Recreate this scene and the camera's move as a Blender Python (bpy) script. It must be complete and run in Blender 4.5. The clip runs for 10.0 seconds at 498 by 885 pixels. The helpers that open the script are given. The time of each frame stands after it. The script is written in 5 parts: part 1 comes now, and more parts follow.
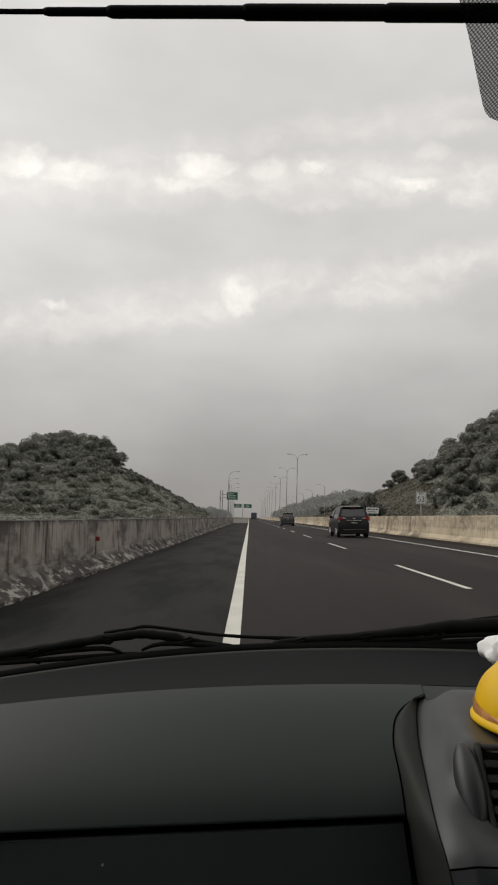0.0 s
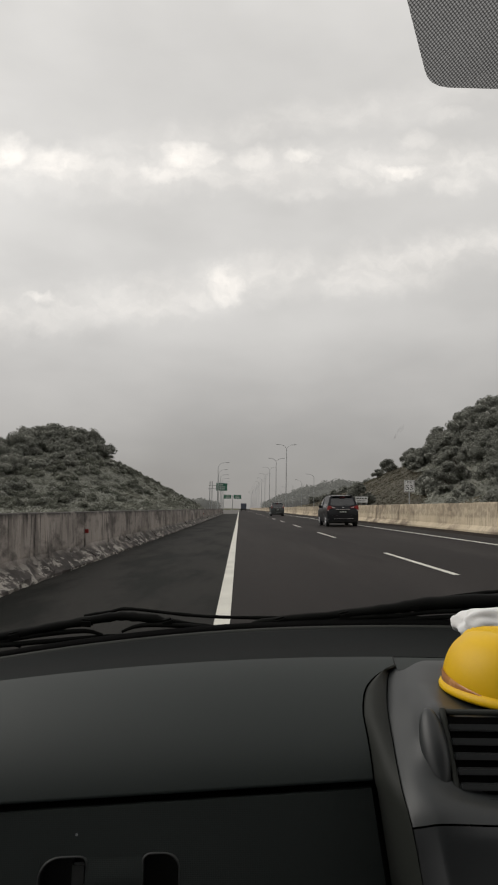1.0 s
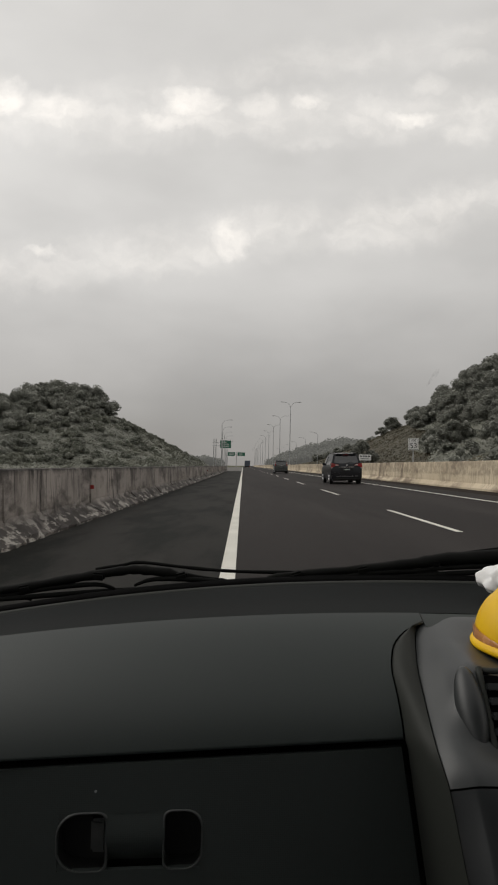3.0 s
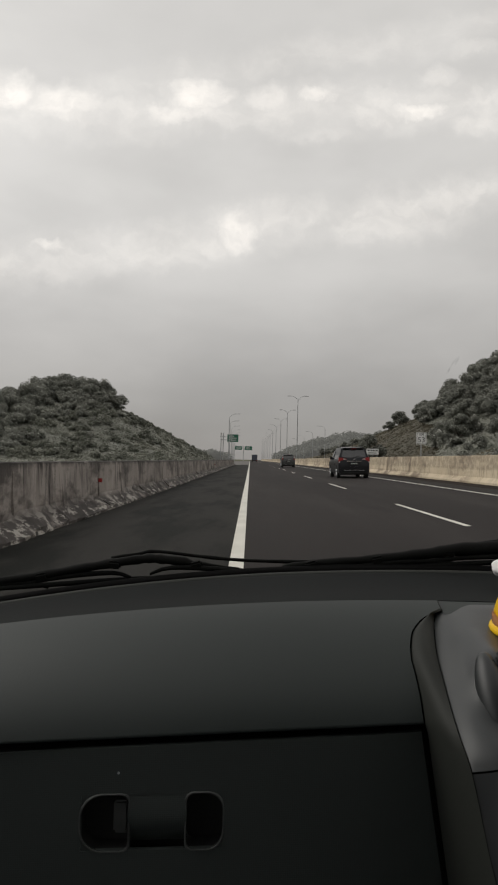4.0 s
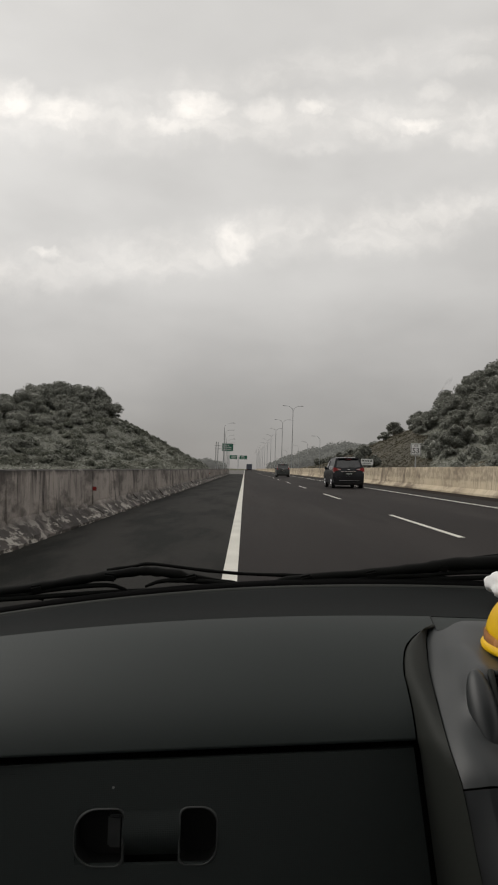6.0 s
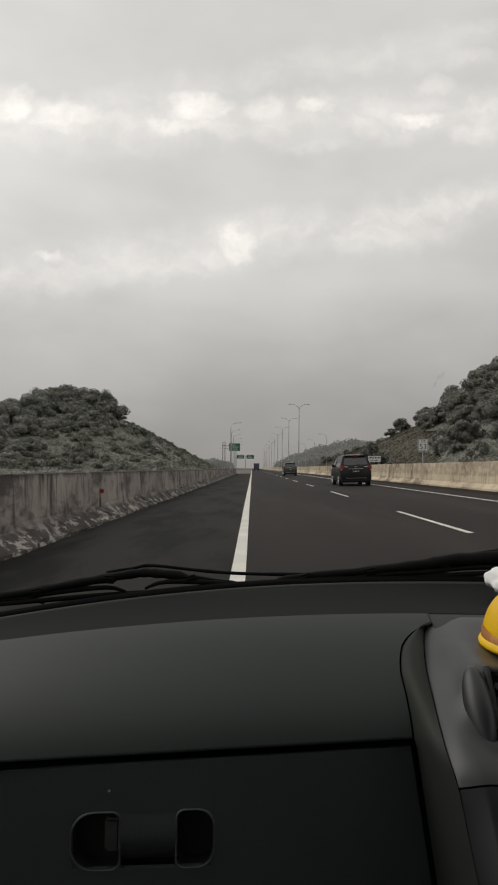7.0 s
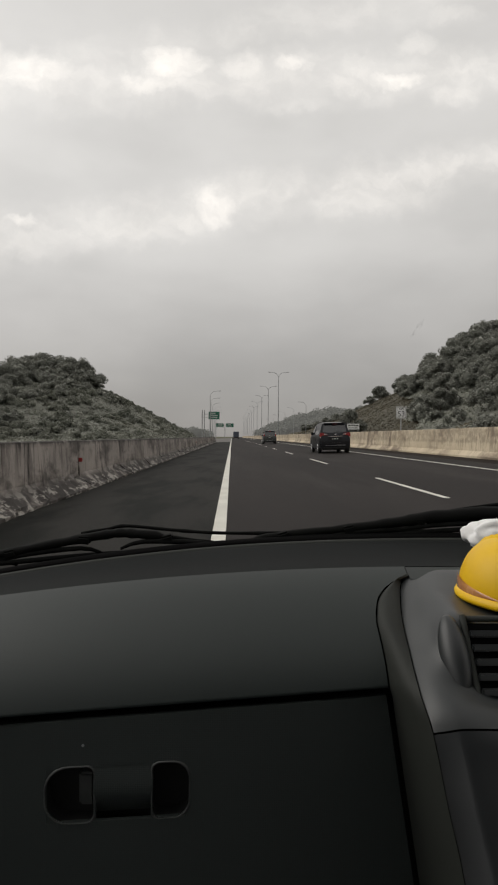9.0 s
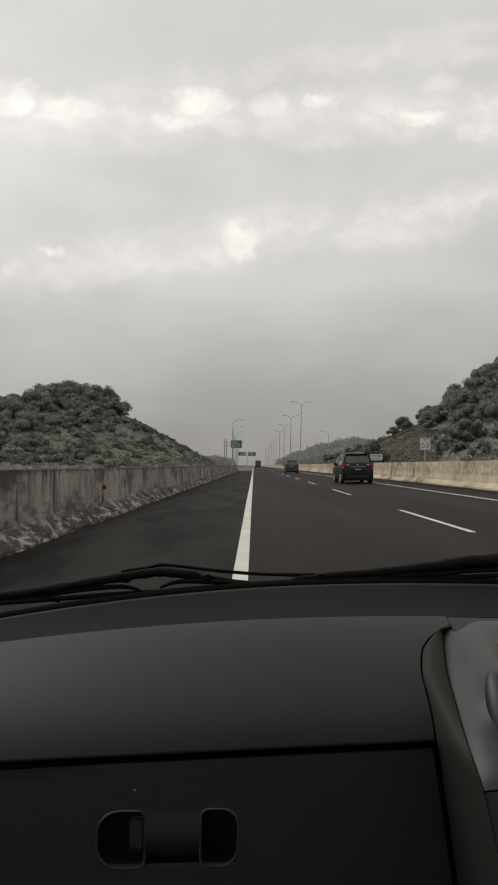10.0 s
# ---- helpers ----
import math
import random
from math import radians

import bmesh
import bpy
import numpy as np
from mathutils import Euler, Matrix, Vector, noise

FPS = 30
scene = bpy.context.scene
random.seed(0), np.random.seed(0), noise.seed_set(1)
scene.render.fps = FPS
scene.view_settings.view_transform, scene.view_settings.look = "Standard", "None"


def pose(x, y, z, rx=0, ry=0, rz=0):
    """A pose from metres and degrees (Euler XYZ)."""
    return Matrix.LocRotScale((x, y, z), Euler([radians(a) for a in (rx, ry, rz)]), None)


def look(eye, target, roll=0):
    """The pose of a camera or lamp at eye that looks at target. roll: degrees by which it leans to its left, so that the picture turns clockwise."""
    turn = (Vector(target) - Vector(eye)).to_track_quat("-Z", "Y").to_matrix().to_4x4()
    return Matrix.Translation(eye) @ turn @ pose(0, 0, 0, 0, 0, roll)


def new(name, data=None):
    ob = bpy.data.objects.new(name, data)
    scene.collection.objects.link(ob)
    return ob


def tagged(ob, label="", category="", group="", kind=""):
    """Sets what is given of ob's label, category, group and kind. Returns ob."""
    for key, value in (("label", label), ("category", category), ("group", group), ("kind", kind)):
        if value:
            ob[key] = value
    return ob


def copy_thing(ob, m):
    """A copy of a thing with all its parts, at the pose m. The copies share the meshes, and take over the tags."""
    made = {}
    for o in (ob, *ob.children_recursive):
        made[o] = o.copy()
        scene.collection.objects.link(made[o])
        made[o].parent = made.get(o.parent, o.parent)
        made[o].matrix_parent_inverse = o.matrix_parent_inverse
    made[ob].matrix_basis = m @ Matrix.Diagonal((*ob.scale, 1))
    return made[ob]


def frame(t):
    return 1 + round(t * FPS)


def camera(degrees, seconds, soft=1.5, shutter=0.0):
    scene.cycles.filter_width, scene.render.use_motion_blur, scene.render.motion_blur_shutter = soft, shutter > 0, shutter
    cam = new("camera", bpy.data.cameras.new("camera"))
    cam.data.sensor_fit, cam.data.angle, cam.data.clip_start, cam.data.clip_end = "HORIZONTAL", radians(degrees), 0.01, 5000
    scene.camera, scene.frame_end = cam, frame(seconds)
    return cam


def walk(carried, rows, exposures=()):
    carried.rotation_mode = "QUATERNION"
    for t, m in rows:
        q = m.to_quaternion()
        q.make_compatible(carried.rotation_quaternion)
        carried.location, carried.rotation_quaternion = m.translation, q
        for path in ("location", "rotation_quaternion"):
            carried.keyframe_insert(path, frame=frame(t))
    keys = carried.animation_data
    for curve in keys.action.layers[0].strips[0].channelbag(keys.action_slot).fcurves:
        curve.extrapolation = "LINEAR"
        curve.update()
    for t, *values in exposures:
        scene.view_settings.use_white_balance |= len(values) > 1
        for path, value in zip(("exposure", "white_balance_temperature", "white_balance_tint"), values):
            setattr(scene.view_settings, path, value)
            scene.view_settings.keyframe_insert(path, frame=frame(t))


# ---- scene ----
cam = camera(44.6, 10.0, soft=2.1)
PATH = [
    (0, (0.014, 0.131, 1.135), (0.005, 2.116, 1.38), 1.8),
    (0.5, (0.024, 0.142, 1.125), (0.048, 2.134, 1.309), 1.2),
    (1, (0.033, 0.127, 1.121), (0.061, 2.115, 1.337), 1.0),
    (1.5, (0.007, 0.125, 1.121), (-0.017, 2.115, 1.325), 1.2),
    (2, (-0.001, 0.15, 1.092), (0.008, 2.15, 1.131), 2.8),
    (2.5, (0.019, 0.168, 1.093), (0.082, 2.167, 1.068), 1.9),
    (2.7, (0.017, 0.171, 1.103), (0.059, 2.171, 1.119), 1.7),
    (3.8, (0.01, 0.154, 1.119), (0.011, 2.15, 1.233), 1.1),
    (4, (0.003, 0.166, 1.106), (-0.002, 2.165, 1.162), 1.4),
    (4.5, (0.0, 0.172, 1.11), (-0.032, 2.171, 1.165), 1.6),
    (5, (-0.004, 0.157, 1.122), (-0.024, 2.152, 1.255), 2.2),
    (5.5, (-0.007, 0.159, 1.117), (-0.035, 2.157, 1.208), 1.9),
    (6, (0.001, 0.157, 1.113), (0.012, 2.155, 1.2), 1.9),
    (6.2, (0.013, 0.166, 1.102), (0.024, 2.165, 1.171), 1.3),
    (7.3, (0.016, 0.159, 1.116), (0.002, 2.157, 1.204), 0.8),
    (7.5, (0.005, 0.16, 1.113), (0.006, 2.159, 1.164), 1.3),
    (8, (-0.01, 0.174, 1.102), (0.029, 2.173, 1.057), 2.1),
    (8.5, (0.002, 0.174, 1.103), (0.053, 2.174, 1.072), 1.4),
    (9, (0.021, 0.177, 1.098), (0.078, 2.176, 1.079), 0.4),
    (9.5, (0.005, 0.163, 1.104), (0.012, 2.163, 1.125), 0.8),
    (10, (-0.005, 0.155, 1.119), (-0.022, 2.154, 1.194), 1.2),
]
walk(cam, [(t, look(eye, target, roll)) for t, eye, target, roll in PATH], [(0, 0.03), (2, 0.01), (4, 0.0), (6, 0.02), (8.5, 0.0), (9, 0.08), (10, 0.04)])

# ---- light ----
world = bpy.data.worlds.new("overcast_sky")
scene.world = world
world.use_nodes = True
SKY_STRENGTH = 1.0
SUN_ELEVATION, SUN_ROTATION = 38.0, -72.0


def build_sky():
    nt = world.node_tree
    nt.nodes.clear()
    N, L = nt.nodes.new, nt.links.new

    def math_node(op, a, b=None, c=None, clamp=False):
        n = N("ShaderNodeMath")
        n.operation, n.use_clamp = op, clamp
        for i, v in enumerate((a, b, c)):
            if v is None:
                continue
            if isinstance(v, (int, float)):
                n.inputs[i].default_value = v
            else:
                L(v, n.inputs[i])
        return n.outputs[0]

    def ramp(v, lo, hi, a, b, smooth=True):
        n = N("ShaderNodeMapRange")
        n.interpolation_type = "SMOOTHSTEP" if smooth else "LINEAR"
        L(v, n.inputs[0])
        for i, x in enumerate((lo, hi, a, b)):
            n.inputs[i + 1].default_value = x
        return n.outputs[0]

    coord = N("ShaderNodeTexCoord").outputs["Generated"]
    sep = N("ShaderNodeSeparateXYZ")
    L(coord, sep.inputs[0])
    ahead = math_node("MAXIMUM", sep.outputs[1], 0.15)
    u = math_node("DIVIDE", sep.outputs[0], ahead)
    v = math_node("DIVIDE", sep.outputs[2], ahead)
    flat = N("ShaderNodeCombineXYZ")
    L(u, flat.inputs[0]), L(v, flat.inputs[1])
    # slow drift of the cloud edges
    def noise_tex(vec, scale, detail, rough=0.55, stretch=(1, 1, 1)):
        m = N("ShaderNodeMapping")
        m.inputs["Scale"].default_value = stretch
        L(vec, m.inputs[0])
        n = N("ShaderNodeTexNoise")
        n.inputs["Scale"].default_value, n.inputs["Detail"].default_value, n.inputs["Roughness"].default_value = scale, detail, rough
        L(m.outputs[0], n.inputs["Vector"])
        return n
    def drift(vec, tex, du, dv):
        off = N("ShaderNodeVectorMath")
        off.operation = "MULTIPLY_ADD"
        L(tex.outputs["Color"], off.inputs[0])
        off.inputs[1].default_value = (du, dv, 0)
        L(vec, off.inputs[2])
        back = N("ShaderNodeVectorMath")
        back.operation = "SUBTRACT"
        L(off.outputs[0], back.inputs[0])
        back.inputs[1].default_value = (du / 2, dv / 2, 0)
        return back.outputs[0]
    warped = drift(flat.outputs[0], noise_tex(flat.outputs[0], 9.0, 3.0, 0.5), 0.075, 0.06)
    warped = drift(warped, noise_tex(flat.outputs[0], 34.0, 4.0, 0.6), 0.036, 0.036)
    wsep = N("ShaderNodeSeparateXYZ")
    L(warped, wsep.inputs[0])
    wu, wv = wsep.outputs[0], wsep.outputs[1]
    # puffs of brighter cloud in two loose rows: across, up, half-width, half-height, strength
    puffs = [(-0.423, 0.597, 0.039, 0.046, 1),
             (-0.326, 0.583, 0.054, 0.044, 0.9),
             (-0.168, 0.583, 0.029, 0.021, 0.8),
             (-0.097, 0.603, 0.037, 0.038, 1.1),
             (-0.128, 0.577, 0.062, 0.021, 0.75), (0.012, 0.603, 0.040, 0.028, 0.65), (0.104, 0.601, 0.028, 0.022, 0.8), (0.184, 0.579, 0.045, 0.026, 0.5), (0.269, 0.590, 0.034, 0.022, 1), (0.298, 0.647, 0.026, 0.026, 0.4), (0.158, 0.681, 0.036, 0.026, 0.3), (0.359, 0.566, 0.036, 0.026, 0.5), (0.360, 0.697, 0.036, 0.018, 0.3), (0.105, 0.550, 0.050, 0.018, 0.3), (-0.030, 0.378, 0.031, 0.034, 0.95), (-0.093, 0.358, 0.040, 0.024, 0.5), (-0.176, 0.337, 0.081, 0.033, 0.45), (-0.341, 0.339, 0.028, 0.017, 0.7), (-0.356, 0.308, 0.054, 0.028, 0.4), (0.196, 0.391, 0.062, 0.033, 0.5), (0.302, 0.444, 0.036, 0.030, 0.55), (0.259, 0.408, 0.079, 0.038, 0.35)]
    total = None
    for cu, cv, ru, rv, s in puffs:
        du = math_node("DIVIDE", math_node("SUBTRACT", wu, cu), ru * 1.7)
        rise = math_node("SUBTRACT", wv, cv)
        above = math_node("DIVIDE", math_node("MAXIMUM", rise, 0.0), rv * 1.15)
        below = math_node("DIVIDE", math_node("MINIMUM", rise, 0.0), rv * 1.4)
        dv = math_node("ADD", above, below)
        d = math_node("SQRT", math_node("ADD", math_node("MULTIPLY", du, du), math_node("MULTIPLY", dv, dv)))
        p = math_node("MULTIPLY", ramp(d, 0.18, 1.1, s, 0.0), ramp(below, -0.9, 0.1, 0.2, 1.0))
        total = p if total is None else math_node("MAXIMUM", total, p)
    # soft paler bands behind them
    lumps = noise_tex(warped, 11.0, 5.0, 0.55, (1, 1.5, 1)).outputs["Fac"]
    for at, tilt, wide, s in ((0.585, 0.05, 0.06, 0.55), (0.385, 0.17, 0.06, 0.5), (0.66, 0.2, 0.05, 0.3)):
        d = math_node("ABSOLUTE", math_node("SUBTRACT", wv, math_node("MULTIPLY_ADD", wu, tilt, at)))
        total = math_node("MAXIMUM", total, math_node("MULTIPLY", ramp(d, 0.0, wide, s, 0.0), ramp(lumps, 0.36, 0.66, 0.45, 1.0)))
    curls = noise_tex(warped, 26.0, 6.0, 0.6, (1, 1.3, 1)).outputs["Fac"]
    total = math_node("MULTIPLY", total, ramp(curls, 0.34, 0.62, 0.72, 1.12))
    total = math_node("MULTIPLY", total, ramp(sep.outputs[1], 0.2, 0.5, 0, 1))
    # even grey cover: dimmer in the haze at the horizon
    up = sep.outputs[2]
    base = math_node("ADD", ramp(up, -0.03, 0.36, 0.285, 0.61), ramp(up, 0.3, 0.62, 0.0, 0.06))
    band = noise_tex(coord, 2.6, 4.0, 0.45, (1, 1, 2.2))
    cover = math_node("MULTIPLY", base, ramp(band.outputs["Fac"], 0.32, 0.68, 0.905, 1.075))
    fine = noise_tex(coord, 9.0, 5.0, 0.55, (1, 1, 2.0))
    cover = math_node("MULTIPLY", cover, ramp(fine.outputs["Fac"], 0.3, 0.7, 0.985, 1.015))
    # a little brighter on the sun's side
    cover = math_node("MULTIPLY", cover, ramp(u, -0.5, 0.5, 1.09, 0.95))
    value = math_node("ADD", cover, math_node("MULTIPLY", total, 0.31))
    tint = N("ShaderNodeMix")
    tint.data_type = "RGBA"
    L(math_node("MULTIPLY", total, 1.0, clamp=True), tint.inputs[0])
    tint.inputs[6].default_value, tint.inputs[7].default_value = (1.0, 0.974, 0.935, 1), (1.0, 0.952, 0.89, 1)
    low = N("ShaderNodeMix")
    low.data_type = "RGBA"
    L(ramp(up, 0.0, 0.34, 1.0, 0.0), low.inputs[0])
    L(tint.outputs[2], low.inputs[6])
    low.inputs[7].default_value = (1.0, 0.958, 0.915, 1)
    grey = N("ShaderNodeVectorMath")
    grey.operation = "SCALE"
    L(low.outputs[2], grey.inputs[0]), L(value, grey.inputs[3])
    sky = N("ShaderNodeTexSky")
    sky.sky_type, sky.sun_disc = "NISHITA", False
    sky.sun_elevation, sky.sun_rotation = radians(SUN_ELEVATION), radians(SUN_ROTATION)
    clear = N("ShaderNodeBackground")
    L(sky.outputs[0], clear.inputs[0])
    clear.inputs[1].default_value = 0.003
    cloud = N("ShaderNodeBackground")
    L(grey.outputs[0], cloud.inputs[0])
    cloud.inputs[1].default_value = SKY_STRENGTH
    both = N("ShaderNodeAddShader")
    L(clear.outputs[0], both.inputs[0]), L(cloud.outputs[0], both.inputs[1])
    L(both.outputs[0], N("ShaderNodeOutputWorld").inputs[0])


build_sky()
sun = new("sun", bpy.data.lights.new("sun", "SUN"))
sun.data.energy, sun.data.angle, sun.data.color = 1.1, radians(50), (1.0, 0.96, 0.9)
sun.matrix_basis = look((0, 0, 50), (-math.sin(radians(SUN_ROTATION)) * 30, -math.cos(radians(SUN_ROTATION)) * 30, 50 - 30 * math.tan(radians(SUN_ELEVATION))))


# ---- materials ----
def surface(name, dark, light, scale=4.0, rough=0.6, metal=0.0, bump=0.0, bump_scale=60.0, stretch=(1, 1, 1), grain=0.15, spec=0.5, island=0.0, piece=0.0, coat=0.0, through_light=0.0):
    """Two colours mixed by a coarse and a fine noise, in metres, with a fine relief."""
    m = bpy.data.materials.new(name)
    m.use_nodes = True
    nt = m.node_tree
    N, L = nt.nodes.new, nt.links.new
    b = nt.nodes["Principled BSDF"]
    b.inputs["Metallic"].default_value, b.inputs["Specular IOR Level"].default_value = metal, spec
    b.inputs["Coat Weight"].default_value = coat
    tc, mp = N("ShaderNodeTexCoord"), N("ShaderNodeMapping")
    mp.inputs["Scale"].default_value = stretch
    L(tc.outputs["Object"], mp.inputs[0])
    big, small = N("ShaderNodeTexNoise"), N("ShaderNodeTexNoise")
    big.inputs["Scale"].default_value, big.inputs["Detail"].default_value = scale, 6
    small.inputs["Scale"].default_value, small.inputs["Detail"].default_value = bump_scale, 3
    L(mp.outputs[0], big.inputs["Vector"]), L(tc.outputs["Object"], small.inputs["Vector"])
    add = N("ShaderNodeMath")
    add.operation = "MULTIPLY_ADD"
    L(small.outputs["Fac"], add.inputs[0])
    add.inputs[1].default_value = grain * 2
    sub = N("ShaderNodeMath")
    sub.operation = "SUBTRACT"
    L(big.outputs["Fac"], sub.inputs[0])
    sub.inputs[1].default_value = grain
    L(sub.outputs[0], add.inputs[2])
    f = add.outputs[0]
    for amount, node, out in ((island, "ShaderNodeNewGeometry", "Random Per Island"), (piece, "ShaderNodeObjectInfo", "Random")):
        if amount:
            extra = N("ShaderNodeMath")
            extra.operation = "MULTIPLY_ADD"
            L(N(node).outputs[out], extra.inputs[0])
            extra.inputs[1].default_value = amount
            shift = N("ShaderNodeMath")
            shift.operation = "SUBTRACT"
            L(f, shift.inputs[0])
            shift.inputs[1].default_value = amount / 2
            L(shift.outputs[0], extra.inputs[2])
            f = extra.outputs[0]
    mr = N("ShaderNodeMapRange")
    mr.inputs[1].default_value, mr.inputs[2].default_value = 0.3, 0.7
    L(f, mr.inputs[0])
    mix = N("ShaderNodeMix")
    mix.data_type = "RGBA"
    mix.inputs[6].default_value, mix.inputs[7].default_value = (*dark, 1), (*light, 1)
    L(mr.outputs[0], mix.inputs[0]), L(mix.outputs[2], b.inputs["Base Color"])
    rr = N("ShaderNodeMapRange")
    rr.inputs[3].default_value, rr.inputs[4].default_value = max(rough - 0.07, 0.02), min(rough + 0.07, 1)
    L(big.outputs["Fac"], rr.inputs[0]), L(rr.outputs[0], b.inputs["Roughness"])
    if through_light:
        tr, ms = N("ShaderNodeBsdfTranslucent"), N("ShaderNodeMixShader")
        L(mix.outputs[2], tr.inputs[0])
        ms.inputs[0].default_value = through_light
        L(b.outputs[0], ms.inputs[1]), L(tr.outputs[0], ms.inputs[2])
        L(ms.outputs[0], nt.nodes["Material Output"].inputs[0])
    if bump:
        bp = N("ShaderNodeBump")
        bp.inputs["Strength"].default_value, bp.inputs["Distance"].default_value = bump, 0.5 / bump_scale
        L(small.outputs["Fac"], bp.inputs["Height"]), L(bp.outputs[0], b.inputs["Normal"])
    return m


def concrete_wall(name, base, light, stain, streak, top_dirt, flake, zoned=False):
    """Weathered cast concrete: dark water streaks from the top, soot, and pale flaking at the foot."""
    m = surface(name, base, light, 0.7, 0.85, bump=0.25, bump_scale=35, grain=0.25, piece=0.25)
    nt = m.node_tree
    N, L = nt.nodes.new, nt.links.new
    b = nt.nodes["Principled BSDF"]
    col = b.inputs["Base Color"].links[0].from_socket
    geo = N("ShaderNodeNewGeometry")
    sep = N("ShaderNodeSeparateXYZ")
    L(geo.outputs["Position"], sep.inputs[0])

    def noise_at(sx, sy, sz, detail, scale=1.0):
        mp, n = N("ShaderNodeMapping"), N("ShaderNodeTexNoise")
        mp.inputs["Scale"].default_value = (sx, sy, sz)
        L(geo.outputs["Position"], mp.inputs[0]), L(mp.outputs[0], n.inputs["Vector"])
        n.inputs["Scale"].default_value, n.inputs["Detail"].default_value, n.inputs["Roughness"].default_value = scale, detail, 0.65
        return n.outputs["Fac"]

    def mr(v, lo, hi, a=0.0, c=1.0):
        n = N("ShaderNodeMapRange")
        L(v, n.inputs[0])
        for i, x in enumerate((lo, hi, a, c)):
            n.inputs[i + 1].default_value = x
        return n.outputs[0]

    def mul(a, c):
        n = N("ShaderNodeMath")
        n.operation = "MULTIPLY"
        L(a, n.inputs[0])
        if isinstance(c, float):
            n.inputs[1].default_value = c
        else:
            L(c, n.inputs[1])
        return n.outputs[0]

    def over(under, fac, colour):
        n = N("ShaderNodeMix")
        n.data_type = "RGBA"
        L(fac, n.inputs[0]), L(under, n.inputs[6])
        n.inputs[7].default_value = (*colour, 1)
        return n.outputs[2]

    z = sep.outputs[2]
    zone = mr(noise_at(0.0, 0.085, 0.0, 1), 0.47, 0.51) if zoned else None
    where = mr(noise_at(0.5, 0.33, 0.25, 3), 0.40, 0.60)
    streaks = mul(mul(mr(noise_at(1.0, 2.6, 0.55, 9), 0.48, 0.56), mr(z, 0.2, 0.85, 0.15, 1.0)), where)
    patches = mr(noise_at(0.8, 0.55, 1.1, 10), 0.50, 0.60)
    if zoned:
        patches = mul(patches, mr(zone, 0.0, 1.0, 0.12, 1.0))
        streaks = mul(streaks, zone)
    col = over(col, mul(patches, streak * 0.95), stain)
    col = over(col, mul(streaks, streak), stain)
    band = mul(mr(noise_at(0.2, 0.9, 0.12, 3), 0.42, 0.62), mr(z, 0.15, 0.5))
    col = over(col, mul(band, 0.35), light)
    drips = mul(mr(noise_at(1.0, 11.0, 0.7, 6), 0.53, 0.60), mr(noise_at(0.5, 0.6, 0.3, 4), 0.46, 0.58))
    col = over(col, mul(drips, top_dirt), tuple(c * 0.6 for c in stain))
    rim = mul(mr(z, 0.87, 0.965), mr(noise_at(2.0, 2.4, 3.0, 6), 0.40, 0.55))
    col = over(col, mul(rim, top_dirt * 0.9), tuple(c * 0.6 for c in stain))
    if zoned:
        line = mul(mr(z, 0.72, 0.60), mr(noise_at(1.0, 0.5, 2.0, 5), 0.44, 0.56))
        col = over(col, mul(mul(line, zone), 0.6), stain)
    if flake:
        cap = mul(mr(z, 0.935, 0.965), mr(noise_at(2.0, 1.1, 3.0, 5), 0.32, 0.46))
        col = over(col, mul(cap, 0.8), tuple(c * 0.8 for c in stain))
        foot = mul(mr(z, 0.14, 0.30, 1.0, 0.0), mr(noise_at(1.2, 1.6, 1.5, 9), 0.30, 0.46))
        col = over(col, mul(foot, 0.9), tuple(c * 0.9 for c in stain))
        pale = mul(mr(noise_at(4.0, 3.2, 7.0, 9), 0.525, 0.585), mr(z, 0.05, 0.26, 1.0, 0.0))
        col = over(col, mul(pale, flake), (0.42, 0.395, 0.355))
        bare = mul(mr(noise_at(2.0, 0.9, 1.6, 8), 0.58, 0.63), mr(z, 0.25, 0.5))
        col = over(col, mul(bare, 0.6), (0.33, 0.30, 0.27))
    L(col, b.inputs["Base Color"])
    return m


